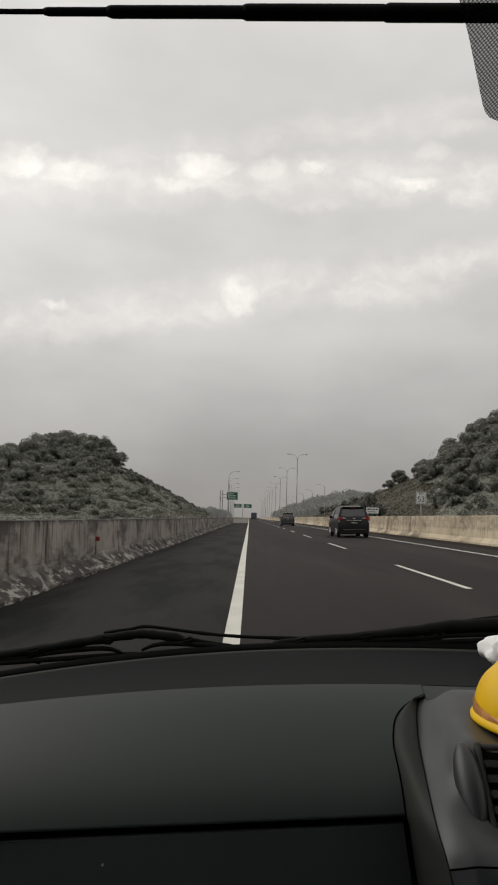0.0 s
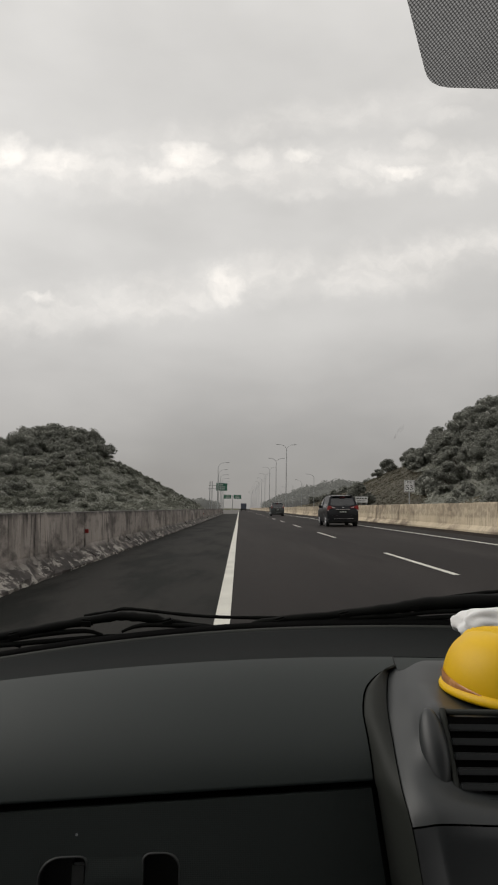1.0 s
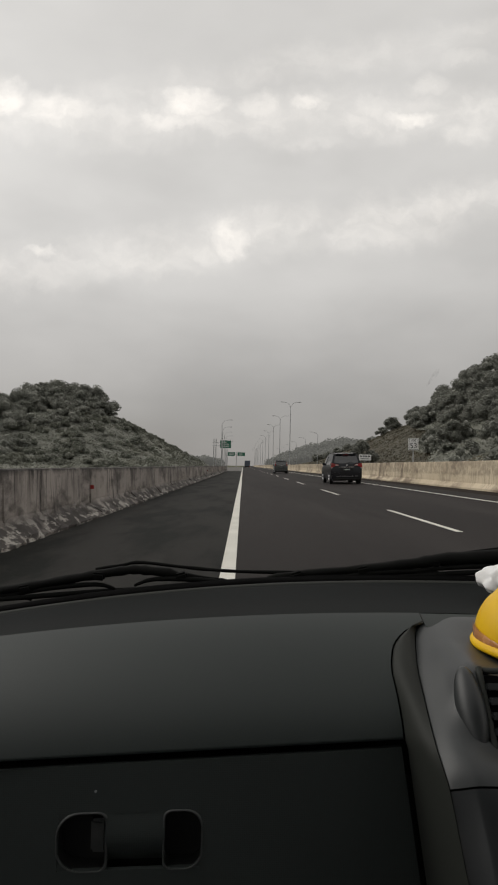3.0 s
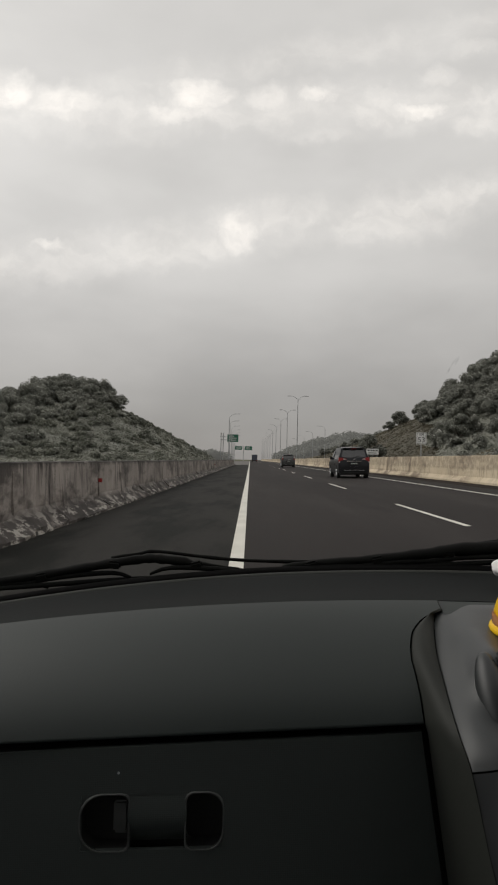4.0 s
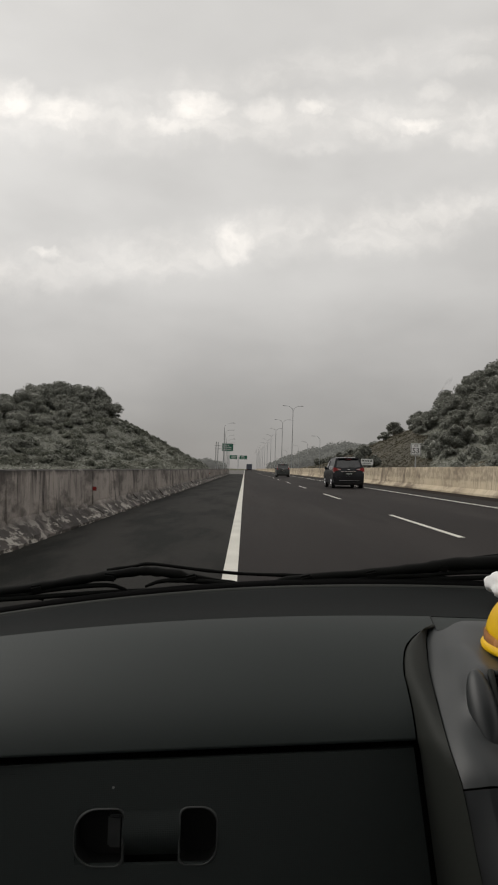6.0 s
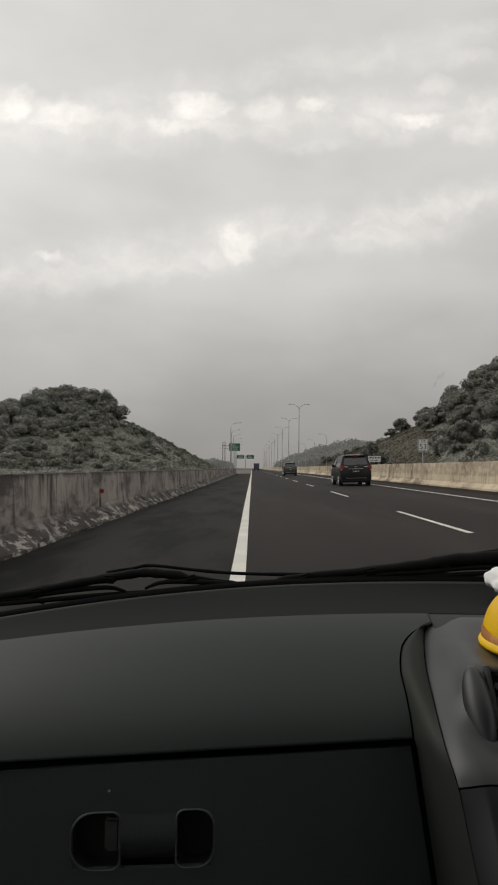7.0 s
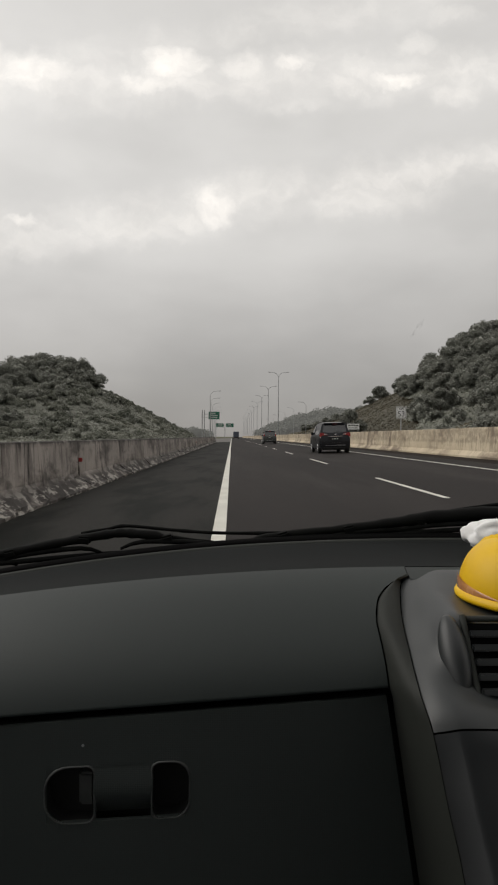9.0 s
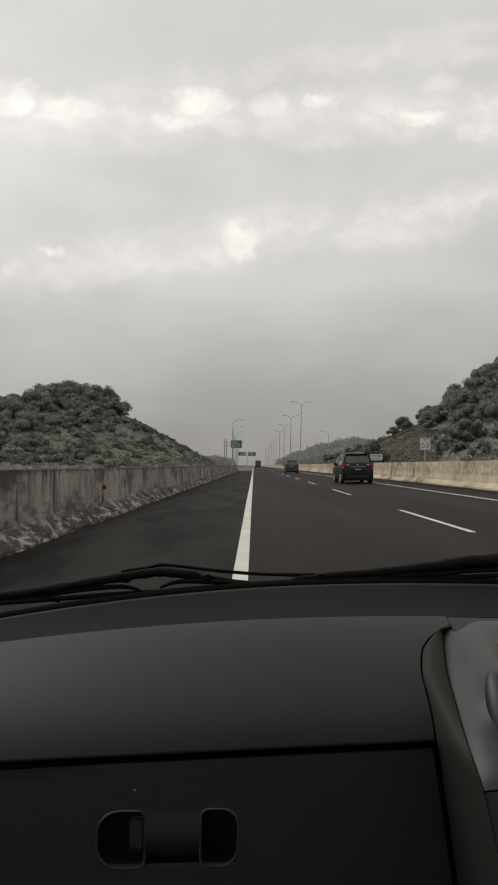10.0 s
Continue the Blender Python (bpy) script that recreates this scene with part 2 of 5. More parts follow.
M = {
    "asphalt": surface("asphalt", (0.0138, 0.0117, 0.011), (0.0318, 0.0276, 0.026), 0.25, 0.85, bump=0.5, bump_scale=140, stretch=(1.5, 0.25, 1), grain=0.2, spec=0.14),
    "shoulder": surface("shoulder_asphalt", (0.013, 0.0127, 0.0113), (0.031, 0.0293, 0.0262), 0.22, 0.85, bump=0.5, bump_scale=140, stretch=(1.2, 0.35, 1), grain=0.2, spec=0.12),
    "paint": surface("road_paint", (0.52, 0.505, 0.45), (0.66, 0.645, 0.58), 1.5, 0.7, bump=0.2, bump_scale=120, grain=0.3),
    "dirt": surface("gutter_dirt", (0.017, 0.0135, 0.0115), (0.034, 0.027, 0.022), 0.8, 0.95, bump=0.6, bump_scale=40, stretch=(2.5, 0.3, 1), grain=0.3, spec=0.08),
    "slab": surface("pale_concrete", (0.24, 0.21, 0.17), (0.36, 0.32, 0.27), 0.5, 0.85, bump=0.3, bump_scale=80, stretch=(1, 0.2, 1), grain=0.2),
    "ramp": surface("worn_ramp_concrete", (0.085, 0.08, 0.074), (0.14, 0.133, 0.123), 0.4, 0.85, bump=0.3, bump_scale=80, stretch=(1, 0.2, 1), grain=0.2),
    # white lettering greyed in its colour for the haze before distant signs
    "lettering": surface("haze_grey_lettering", (0.36, 0.40, 0.37), (0.46, 0.50, 0.47), 3, 0.6),
    "grass": surface("verge_grass", (0.03, 0.045, 0.015), (0.08, 0.10, 0.04), 0.6, 0.9, bump=0.8, bump_scale=8, grain=0.3, spec=0.2),
    "scrub": surface("scrub_ground", (0.07, 0.075, 0.05), (0.14, 0.13, 0.09), 0.06, 0.95, bump=0.8, bump_scale=1.5, grain=0.3, spec=0.1),
    "dry": surface("dry_slope", (0.08, 0.07, 0.047), (0.125, 0.108, 0.075), 0.05, 0.95, bump=0.8, bump_scale=1.5, grain=0.3, spec=0.1),
    "leaf": surface("leaves", (0.115, 0.122, 0.10), (0.17, 0.177, 0.15), 0.15, 0.75, bump=0.6, bump_scale=3.0, grain=0.15, island=0.12, piece=0.3, spec=0.3, through_light=0.2),
    "bush": surface("bush_leaves", (0.095, 0.105, 0.081), (0.165, 0.171, 0.134), 0.07, 0.8, bump=0.6, bump_scale=3.0, grain=0.15, island=0.12, spec=0.25, through_light=0.2),
    "straw": surface("dry_grass_tufts", (0.075, 0.068, 0.045), (0.145, 0.125, 0.085), 0.06, 0.85, grain=0.1, island=0.4, spec=0.2, through_light=0.35),
    "bark": surface("bark", (0.05, 0.042, 0.035), (0.13, 0.11, 0.09), 3, 0.9, bump=0.6, bump_scale=14, stretch=(1, 1, 0.2)),
    "parapet": concrete_wall("sooty_parapet", (0.225, 0.2, 0.18), (0.38, 0.338, 0.306), (0.026, 0.021, 0.019), 0.84, 0.92, 0.85),
    "median": concrete_wall("pale_median_wall", (0.47, 0.39, 0.275), (0.60, 0.51, 0.375), (0.12, 0.085, 0.06), 0.75, 0.45, 0.0, True),
    "galvanised": surface("galvanised_steel", (0.28, 0.29, 0.29), (0.46, 0.47, 0.47), 2, 0.5, 0.7, bump=0.05),
    "green_sign": surface("green_sign", (0.012, 0.11, 0.065), (0.016, 0.14, 0.085), 1, 0.5),
    "blue_sign": surface("blue_sign", (0.01, 0.10, 0.27), (0.014, 0.13, 0.33), 1, 0.5),
    "white_sign": surface("white_sign", (0.66, 0.66, 0.64), (0.78, 0.78, 0.76), 3, 0.5),
    "black": surface("black_print", (0.012, 0.012, 0.012), (0.02, 0.02, 0.02), 5, 0.6),
    "red": surface("red_reflector", (0.2, 0.014, 0.014), (0.32, 0.02, 0.018), 5, 0.3),
    "dash_top": surface("darker_shelf_plastic", (0.0056, 0.0067, 0.0066), (0.0086, 0.01, 0.0099), 3, 0.8, bump=0.25, bump_scale=900, grain=0.1, spec=0.08),
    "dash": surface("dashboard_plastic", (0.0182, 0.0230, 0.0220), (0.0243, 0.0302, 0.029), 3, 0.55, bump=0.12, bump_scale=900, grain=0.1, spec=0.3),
    "dash_low": surface("glovebox_plastic", (0.034, 0.0405, 0.039), (0.0435, 0.0515, 0.0495), 3, 0.6, bump=0.3, bump_scale=700, grain=0.1, spec=0.4),
    "console": surface("console_plastic", (0.0165, 0.0188, 0.0196), (0.0218, 0.0246, 0.0256), 4, 0.4, bump=0.12, bump_scale=900, grain=0.1, spec=0.5),
    "radio": surface("radio_surround_plastic", (0.0145, 0.0162, 0.0174), (0.0195, 0.0216, 0.0231), 4, 0.33, bump=0.1, bump_scale=900, grain=0.1, spec=0.6),
    "trim": surface("console_trim_plastic", (0.0195, 0.0213, 0.0184), (0.0252, 0.0272, 0.0238), 4, 0.6, bump=0.2, bump_scale=900, grain=0.1, spec=0.2),
    # paler than the door: rim highlight and lit catch put into the colour
    "rim": surface("lit_rim_and_catch", (0.05, 0.053, 0.052), (0.075, 0.078, 0.076), 30, 0.4, grain=0.2),
    "rubber": surface("wiper_rubber", (0.003, 0.0032, 0.003), (0.0065, 0.007, 0.0062), 20, 0.75, bump=0.1, bump_scale=200, spec=0.1),
    "cowl": surface("cowl_black_and_vent_shade", (0.002, 0.002, 0.002), (0.004, 0.004, 0.004), 10, 0.9, spec=0.03),
    # near-black colour serves as painted shade in recesses and for black parts
    "hollow": surface("shade_and_black_plastic", (0.004, 0.004, 0.004), (0.008, 0.008, 0.008), 10, 0.8),
    "vinyl": surface("cabin_lining", (0.29, 0.284, 0.27), (0.36, 0.352, 0.335), 3, 0.8, bump=0.2, bump_scale=300),
    "carpet": surface("cabin_carpet", (0.022, 0.022, 0.023), (0.04, 0.04, 0.042), 8, 0.95, bump=0.4, bump_scale=400, spec=0.1),
    "yellow": surface("yellow_plastic", (0.74, 0.44, 0.003), (0.80, 0.495, 0.005), 12, 0.42, bump=0.05, bump_scale=200, grain=0.1, spec=0.3),
    "amber": surface("amber_band", (0.35, 0.13, 0.03), (0.55, 0.25, 0.08), 40, 0.25, grain=0.2, coat=0.5),
    "tissue": surface("tissue_paper", (0.72, 0.72, 0.72), (0.82, 0.82, 0.81), 20, 0.9, bump=0.3, bump_scale=120),
    "car_paint": surface("dark_car_paint", (0.0035, 0.004, 0.0065), (0.006, 0.0068, 0.010), 2, 0.3, 0.0, grain=0.1, spec=0.25, coat=0.12),
    "car_paint_far": surface("grey_green_car_paint", (0.02, 0.024, 0.023), (0.03, 0.034, 0.032), 2, 0.4, 0.0, grain=0.1, coat=0.15),
    "car_glass": surface("tinted_car_glass", (0.016, 0.018, 0.02), (0.024, 0.026, 0.029), 2, 0.08, spec=1.0),
    "tail_red": surface("tail_lamp_red", (0.20, 0.010, 0.012), (0.30, 0.016, 0.018), 12, 0.25, coat=0.5),
    "lens": surface("clear_lamp_lens", (0.42, 0.40, 0.40), (0.55, 0.53, 0.52), 30, 0.2, coat=0.5),
    "tyre": surface("tyre_rubber", (0.012, 0.012, 0.012), (0.022, 0.022, 0.022), 8, 0.8),
    "alloy": surface("alloy_rim", (0.4, 0.4, 0.41), (0.55, 0.55, 0.56), 8, 0.35, 0.8),
    "chrome": surface("chrome_trim", (0.5, 0.5, 0.5), (0.6, 0.6, 0.6), 8, 0.2, 0.9),
    "cargo": surface("truck_box_blue_grey", (0.05, 0.06, 0.085), (0.08, 0.09, 0.12), 2, 0.6),
    "far": surface("far_woods_haze_glow", (0.13, 0.135, 0.12), (0.19, 0.195, 0.175), 0.02, 0.95, grain=0.2, island=0.3, spec=0.0, through_light=0.4),
}
# weak glow of the far leaves stands for the haze before them
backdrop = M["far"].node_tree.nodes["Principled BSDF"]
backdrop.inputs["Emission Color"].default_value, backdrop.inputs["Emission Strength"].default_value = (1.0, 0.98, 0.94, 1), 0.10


def weave(m, pitch, strength):
    """A regular dimpled grain."""
    nt = m.node_tree
    N, L = nt.nodes.new, nt.links.new
    tc, vo, bp = N("ShaderNodeTexCoord"), N("ShaderNodeTexVoronoi"), N("ShaderNodeBump")
    vo.inputs["Scale"].default_value, vo.inputs["Randomness"].default_value = 1 / pitch, 0.12
    L(tc.outputs["Object"], vo.inputs["Vector"]), L(vo.outputs["Distance"], bp.inputs["Height"])
    bp.inputs["Strength"].default_value, bp.inputs["Distance"].default_value = strength, pitch * 0.35
    L(bp.outputs[0], nt.nodes["Principled BSDF"].inputs["Normal"])


weave(M["dash_low"], 0.0015, 0.35)


def stained(m, colour, stretch, lo, hi, amount):
    """Blotches of another colour, several metres long."""
    nt = m.node_tree
    N, L = nt.nodes.new, nt.links.new
    base = nt.nodes["Principled BSDF"].inputs["Base Color"]
    under = base.links[0].from_socket
    geo, mp, n, mr, mix = N("ShaderNodeNewGeometry"), N("ShaderNodeMapping"), N("ShaderNodeTexNoise"), N("ShaderNodeMapRange"), N("ShaderNodeMix")
    mp.inputs["Scale"].default_value = stretch
    n.inputs["Scale"].default_value, n.inputs["Detail"].default_value, n.inputs["Roughness"].default_value = 1.0, 5, 0.6
    L(geo.outputs["Position"], mp.inputs[0]), L(mp.outputs[0], n.inputs["Vector"]), L(n.outputs["Fac"], mr.inputs[0])
    for i, v in enumerate((lo, hi, 0.0, amount)):
        mr.inputs[i + 1].default_value = v
    mix.data_type = "RGBA"
    mix.inputs[7].default_value = (*colour, 1)
    L(mr.outputs[0], mix.inputs[0]), L(under, mix.inputs[6]), L(mix.outputs[2], base)


stained(M["shoulder"], (0.0035, 0.0046, 0.0032), (0.9, 0.25, 1), 0.47, 0.58, 0.85)
stained(M["shoulder"], (0.045, 0.043, 0.038), (1.6, 0.5, 1), 0.60, 0.70, 0.35)
stained(M["asphalt"], (0.045, 0.04, 0.038), (0.55, 0.05, 1), 0.50, 0.66, 0.5)
stained(M["asphalt"], (0.009, 0.0085, 0.008), (0.8, 0.1, 1), 0.56, 0.70, 0.6)


# pale sheen on leaves and grass stands in for haze before the hills
for n, w in (("leaf", 0.65), ("bush", 0.5), ("straw", 0.3)):
    b = M[n].node_tree.nodes["Principled BSDF"]
    b.inputs["Sheen Weight"].default_value, b.inputs["Sheen Roughness"].default_value = w, 0.6
    b.inputs["Sheen Tint"].default_value = (0.9, 0.88, 0.82, 1)


# ---- building helpers ----
def part(name, bm, material, parent=None, label="", smooth=False):
    """One mesh object, from a bmesh or a mesh, under a thing or a part."""
    if isinstance(bm, bmesh.types.BMesh):
        bmesh.ops.recalc_face_normals(bm, faces=bm.faces)
        me = bpy.data.meshes.new(name)
        bm.to_mesh(me)
        bm.free()
    else:
        me = bm
    if not me.materials:
        me.materials.append(M[material])
    if smooth:
        me.polygons.foreach_set("use_smooth", [True] * len(me.polygons))
    ob = new(name, me)
    ob.parent = parent
    if label:
        tagged(ob, label)
    return ob


def thing(name, label, category, group="", kind="", m=None):
    ob = tagged(new(name), label, category, group, kind)
    if m is not None:
        ob.matrix_basis = m
    return ob


def box(bm, x0, x1, y0, y1, z0, z1, bevel=0.0, m=None):
    made = bmesh.ops.create_cube(bm, size=1.0)["verts"]
    bmesh.ops.transform(bm, matrix=Matrix.Translation(((x0 + x1) / 2, (y0 + y1) / 2, (z0 + z1) / 2)) @ Matrix.Diagonal((x1 - x0, y1 - y0, z1 - z0, 1)), verts=made)
    if bevel:
        edges = {e for v in made for e in v.link_edges}
        made = bmesh.ops.bevel(bm, geom=list(edges), offset=bevel, segments=2, affect="EDGES")["verts"]
    if m is not None:
        bmesh.ops.transform(bm, matrix=m, verts=made)
    return bm


def boxed(*args, **kw):
    return box(bmesh.new(), *args, **kw)


def sheet(bm, rows, closed=False):
    """A surface through rows of points."""
    grid = [[bm.verts.new(p) for p in r] for r in rows]
    for a, b in zip(grid, grid[1:]):
        n = len(a)
        for i in range(n if closed else n - 1):
            k = (i + 1) % n
            bm.faces.new((a[i], a[k], b[k], b[i]))
    return grid


def tube(bm, pts, radii, seg=8, flat=1.0):
    """A round bar along points; flat squeezes it upright."""
    pts = [Vector(p) for p in pts]
    if isinstance(radii, (int, float)):
        radii = [radii] * len(pts)
    rows = []
    for i, p in enumerate(pts):
        d = (pts[min(i + 1, len(pts) - 1)] - pts[max(i - 1, 0)]).normalized()
        side = d.cross(Vector((0, 0, 1)))
        side = side.normalized() if side.length > 1e-3 else Vector((1, 0, 0))
        up = side.cross(d)
        rows.append([p + radii[i] * (math.cos(a) * side + math.sin(a) * flat * up) for a in [2 * math.pi * k / seg for k in range(seg)]])
    grid = sheet(bm, rows, closed=True)
    bm.faces.new(grid[0]), bm.faces.new(grid[-1][::-1])
    return bm


def prism(bm, poly, y0, y1):
    """A section in x and z drawn out along y."""
    grid = sheet(bm, [[(x, y0, z) for x, z in poly], [(x, y1, z) for x, z in poly]], closed=True)
    bm.faces.new(grid[0]), bm.faces.new(grid[1][::-1])
    return bm


def curve_points(pts, n):
    """n points along a smooth line through pts."""
    pts = [Vector(p) for p in pts]
    out = []
    for k in range(n):
        s = k / (n - 1) * (len(pts) - 1)
        i = min(int(s), len(pts) - 2)
        t = s - i
        p0, p1, p2, p3 = pts[max(i - 1, 0)], pts[i], pts[i + 1], pts[min(i + 2, len(pts) - 1)]
        out.append(0.5 * (2 * p1 + (p2 - p0) * t + (2 * p0 - 5 * p1 + 4 * p2 - p3) * t * t + (3 * p1 - p0 - 3 * p2 + p3) * t ** 3))
    return out


def core_shape():
    bm = bmesh.new()
    bmesh.ops.create_icosphere(bm, subdivisions=1, radius=1.0)
    bm.verts.ensure_lookup_table()
    out = np.array([v.co[:] for v in bm.verts]), np.array([[v.index for v in f.verts] for f in bm.faces])
    bm.free()
    return out


CORE = core_shape()


def leaf_mesh(name, material, blobs, count, size, seed, shell=0.8, jitter=0.3, core_size=0.70):
    """Many small leaf clumps round ellipsoids (centre, radii)."""
    rng = np.random.default_rng(seed)
    c = np.array([b[0] for b in blobs], float)
    r = np.array([b[1] for b in blobs], float)
    weight = (r[:, 0] * r[:, 1]) + r[:, 0] * r[:, 2]
    pick = rng.choice(len(blobs), count, p=weight / weight.sum())
    d = rng.normal(size=(count, 3))
    d /= np.linalg.norm(d, axis=1, keepdims=True)
    p = c[pick] + r[pick] * d * (shell + (1.08 - shell) * rng.random((count, 1)) ** 0.7)
    n = d + np.array([0, 0, 0.45]) + jitter * rng.normal(size=(count, 3))
    n /= np.linalg.norm(n, axis=1, keepdims=True)
    a = np.cross(n, rng.normal(size=(count, 3)))
    a /= np.linalg.norm(a, axis=1, keepdims=True)
    b = np.cross(n, a)
    s = size * (0.55 + 0.9 * rng.random((count, 1)))
    quad = np.stack([p - a * s - 0.25 * s * n, p + b * s * 0.6 + 0.1 * s * n, p + a * s - 0.25 * s * n, p - b * s * 0.6 + 0.1 * s * n], 1).reshape(-1, 3)
    # a leafy core in each lobe, so that no light falls through it
    unit, tris = CORE
    wob = 1 + 0.2 * rng.normal(size=(len(blobs), len(unit), 1))
    core = (c[:, None] + r[:, None] * unit[None] * wob * core_size).reshape(-1, 3)
    faces = (tris[None] + (np.arange(len(blobs)) * len(unit))[:, None, None]).reshape(-1, 3) + 4 * count
    verts = np.concatenate([quad, core])
    loops = np.concatenate([np.arange(4 * count), faces.ravel()])
    starts = np.concatenate([np.arange(count) * 4, 4 * count + np.arange(len(faces)) * 3])
    me = bpy.data.meshes.new(name)
    me.vertices.add(len(verts)), me.loops.add(len(loops)), me.polygons.add(len(starts))
    me.vertices.foreach_set("co", verts.ravel().astype(np.float32))
    me.loops.foreach_set("vertex_index", loops.astype(np.int32))
    me.polygons.foreach_set("loop_start", starts.astype(np.int32))
    me.polygons.foreach_set("use_smooth", np.arange(len(starts)) >= count)
    me.update(calc_edges=True)
    me.validate()
    me.materials.append(M[material])
    return me


def lettering(text, size, material, name="lettering"):
    """Flat raised letters as a mesh, centred, in x and y."""
    data = bpy.data.curves.new("letters", "FONT")
    data.body, data.size, data.extrude, data.align_x, data.align_y = text, size, 0.002, "CENTER", "CENTER"
    ob = new("letters", data)
    bpy.context.view_layer.update()
    me = bpy.data.meshes.new_from_object(ob.evaluated_get(bpy.context.evaluated_depsgraph_get()))
    bpy.data.objects.remove(ob)
    me.name = name
    me.materials.clear()
    me.materials.append(M[material])
    return me


CROSS = 0.03          # crossfall of the carriageway


def road_z(x):
    return CROSS * x


# ---- ground and road ----
def strip(name, material, x0, x1, y0, y1, lift, label, category, steps=24, kind="structure", thick=0.12):
    bm = bmesh.new()
    ys = [y0 + (y1 - y0) * k / steps for k in range(steps + 1)]
    section = [(x0, road_z(x0) + lift), (x1, road_z(x1) + lift), (x1, road_z(x1) + lift - thick), (x0, road_z(x0) + lift - thick)]
    grid = sheet(bm, [[(x, y, z) for x, z in section] for y in ys], closed=True)
    bm.faces.new(grid[0]), bm.faces.new(grid[-1][::-1])
    return tagged(part(name, bm, material), label, category, kind=kind)


bm = bmesh.new()
edge = [-4000, -1500, -600, -250, -100, 0, 100, 250, 600, 1500, 4000]
sheet(bm, [[(x, y, -0.6) for x in edge] for y in edge])
tagged(part("ground", bm, "scrub"), "flat ground of dry scrub and grass", "ground", kind="structure")
strip("road", "asphalt", -0.2, 9.9, -85, 900, 0.0, "dark grey worn asphalt motorway carriageway", "road", 40)
strip("hard_shoulder", "shoulder", -3.5, -0.2, -85, 128, 0.0, "darker stained asphalt hard shoulder", "road")
strip("road_slab", "slab", -3.3, 9.9, -150, -85, 0.002, "pale brown concrete road surface", "road")
strip("opposite_carriageway", "asphalt", 10.6, 22.5, -150, 900, 0.0, "asphalt carriageway beyond the median wall", "road")
strip("exit_ramp", "ramp", -13.0, -0.2, 128, 420, 0.0, "pale grey concrete exit ramp", "road")
strip("gutter", "dirt", 8.75, 9.76, -100, 560, 0.004, "dark brown dirt along the foot of the median wall", "dirt", thick=0.02)
strip("verge", "grass", -9.0, -3.3, -150, -76, 0.03, "short green grass verge beside the concrete road", "grass")

lines = thing("lane_marking", "white painted lane lines on the road", "road marking", kind="structure")


def line_piece(name, x, w, y0, y1):
    z0, z1 = road_z(x - w / 2) + 0.004, road_z(x + w / 2) + 0.004
    bm = bmesh.new()
    n = max(1, int((y1 - y0) / 12))
    rag = [0.006 * math.sin(k * 2.1) for k in range(n + 1)]
    sheet(bm, [[(x - w / 2 + rag[k], y0 + (y1 - y0) * k / n, z0), (x + w / 2 + rag[-k - 1], y0 + (y1 - y0) * k / n, z1)] for k in range(n + 1)])
    return part(name, bm, "paint", lines)


line_piece("edge_line", -0.12, 0.16, -150, 700)
line_piece("edge_line", 7.35, 0.14, -150, 700)
for k in range(-10, 45):
    line_piece("dash", 3.58, 0.11, 10.1 + 12.6 * k, 10.1 + 12.6 * k + 4.9)


# ---- walls beside the road ----
def wall_run(name, label, section, material, x, y0, y1, length, gap, rough_foot):
    root = thing(name, label, "barrier", kind="structure")
    shapes = []
    for v in range(4):
        g = random.Random(5 + v)
        rows, steps = [], 20
        for k in range(steps + 1):
            y = (length - gap) * k / steps
            foot = [g.uniform(-1, 1) * rough_foot for _ in range(5)]
            rows.append([(px + (foot[i] if i < 5 else g.uniform(-0.004, 0.004)), y, pz + (0.5 * foot[i] if 1 < i < 4 else g.uniform(-0.004, 0.004))) for i, (px, pz) in enumerate(section)])
        bm = bmesh.new()
        grid = sheet(bm, rows, closed=True)
        bm.faces.new(grid[0]), bm.faces.new(grid[-1][::-1])
        bmesh.ops.recalc_face_normals(bm, faces=bm.faces)
        me = bpy.data.meshes.new("panel")
        bm.to_mesh(me)
        bm.free()
        shapes.append(me)
    g = random.Random(9)
    for k in range(int((y1 - y0) / length)):
        ob = part("panel", shapes[g.randrange(4)], material, root)
        ob.matrix_basis = pose(x + g.uniform(-0.006, 0.006), y0 + k * length, road_z(x) + g.uniform(-0.008, 0.004), 0, g.uniform(-0.2, 0.2), 0)
    return root


PARAPET = [(0.36, -0.06), (0.36, 0.06), (0.30, 0.10), (0.07, 0.28), (0.04, 0.36), (0.0, 1.05), (-0.01, 1.08), (-0.04, 1.09), (-0.20, 1.09), (-0.22, 1.07), (-0.22, -0.4)]
MEDIAN = [(-0.25, -0.06), (-0.25, 0.08), (-0.06, 0.28), (0.0, 1.18), (0.02, 1.24), (0.24, 1.24), (0.26, 1.18), (0.30, 0.28), (0.48, 0.08), (0.48, -0.4)]
parapet = wall_run("parapet_wall", "grey concrete parapet with black water stains and a flaking flared foot", PARAPET, "parapet", -3.45, -76, 129, 5.0, 0.016, 0.040)
wall_run("median_wall", "pale beige concrete median wall with brown stains", MEDIAN, "median", 10.0, -100, 560, 6.0, 0.014, 0.004)

for k in range(4):
    part("red_mark", boxed(0, 0.085, -0.015, 0.02, 0.56, 0.65, 0.008), "red", parapet, "red reflector").matrix_basis = pose(-3.435, -31 + 45 * k, road_z(-3.45) + 0.05)


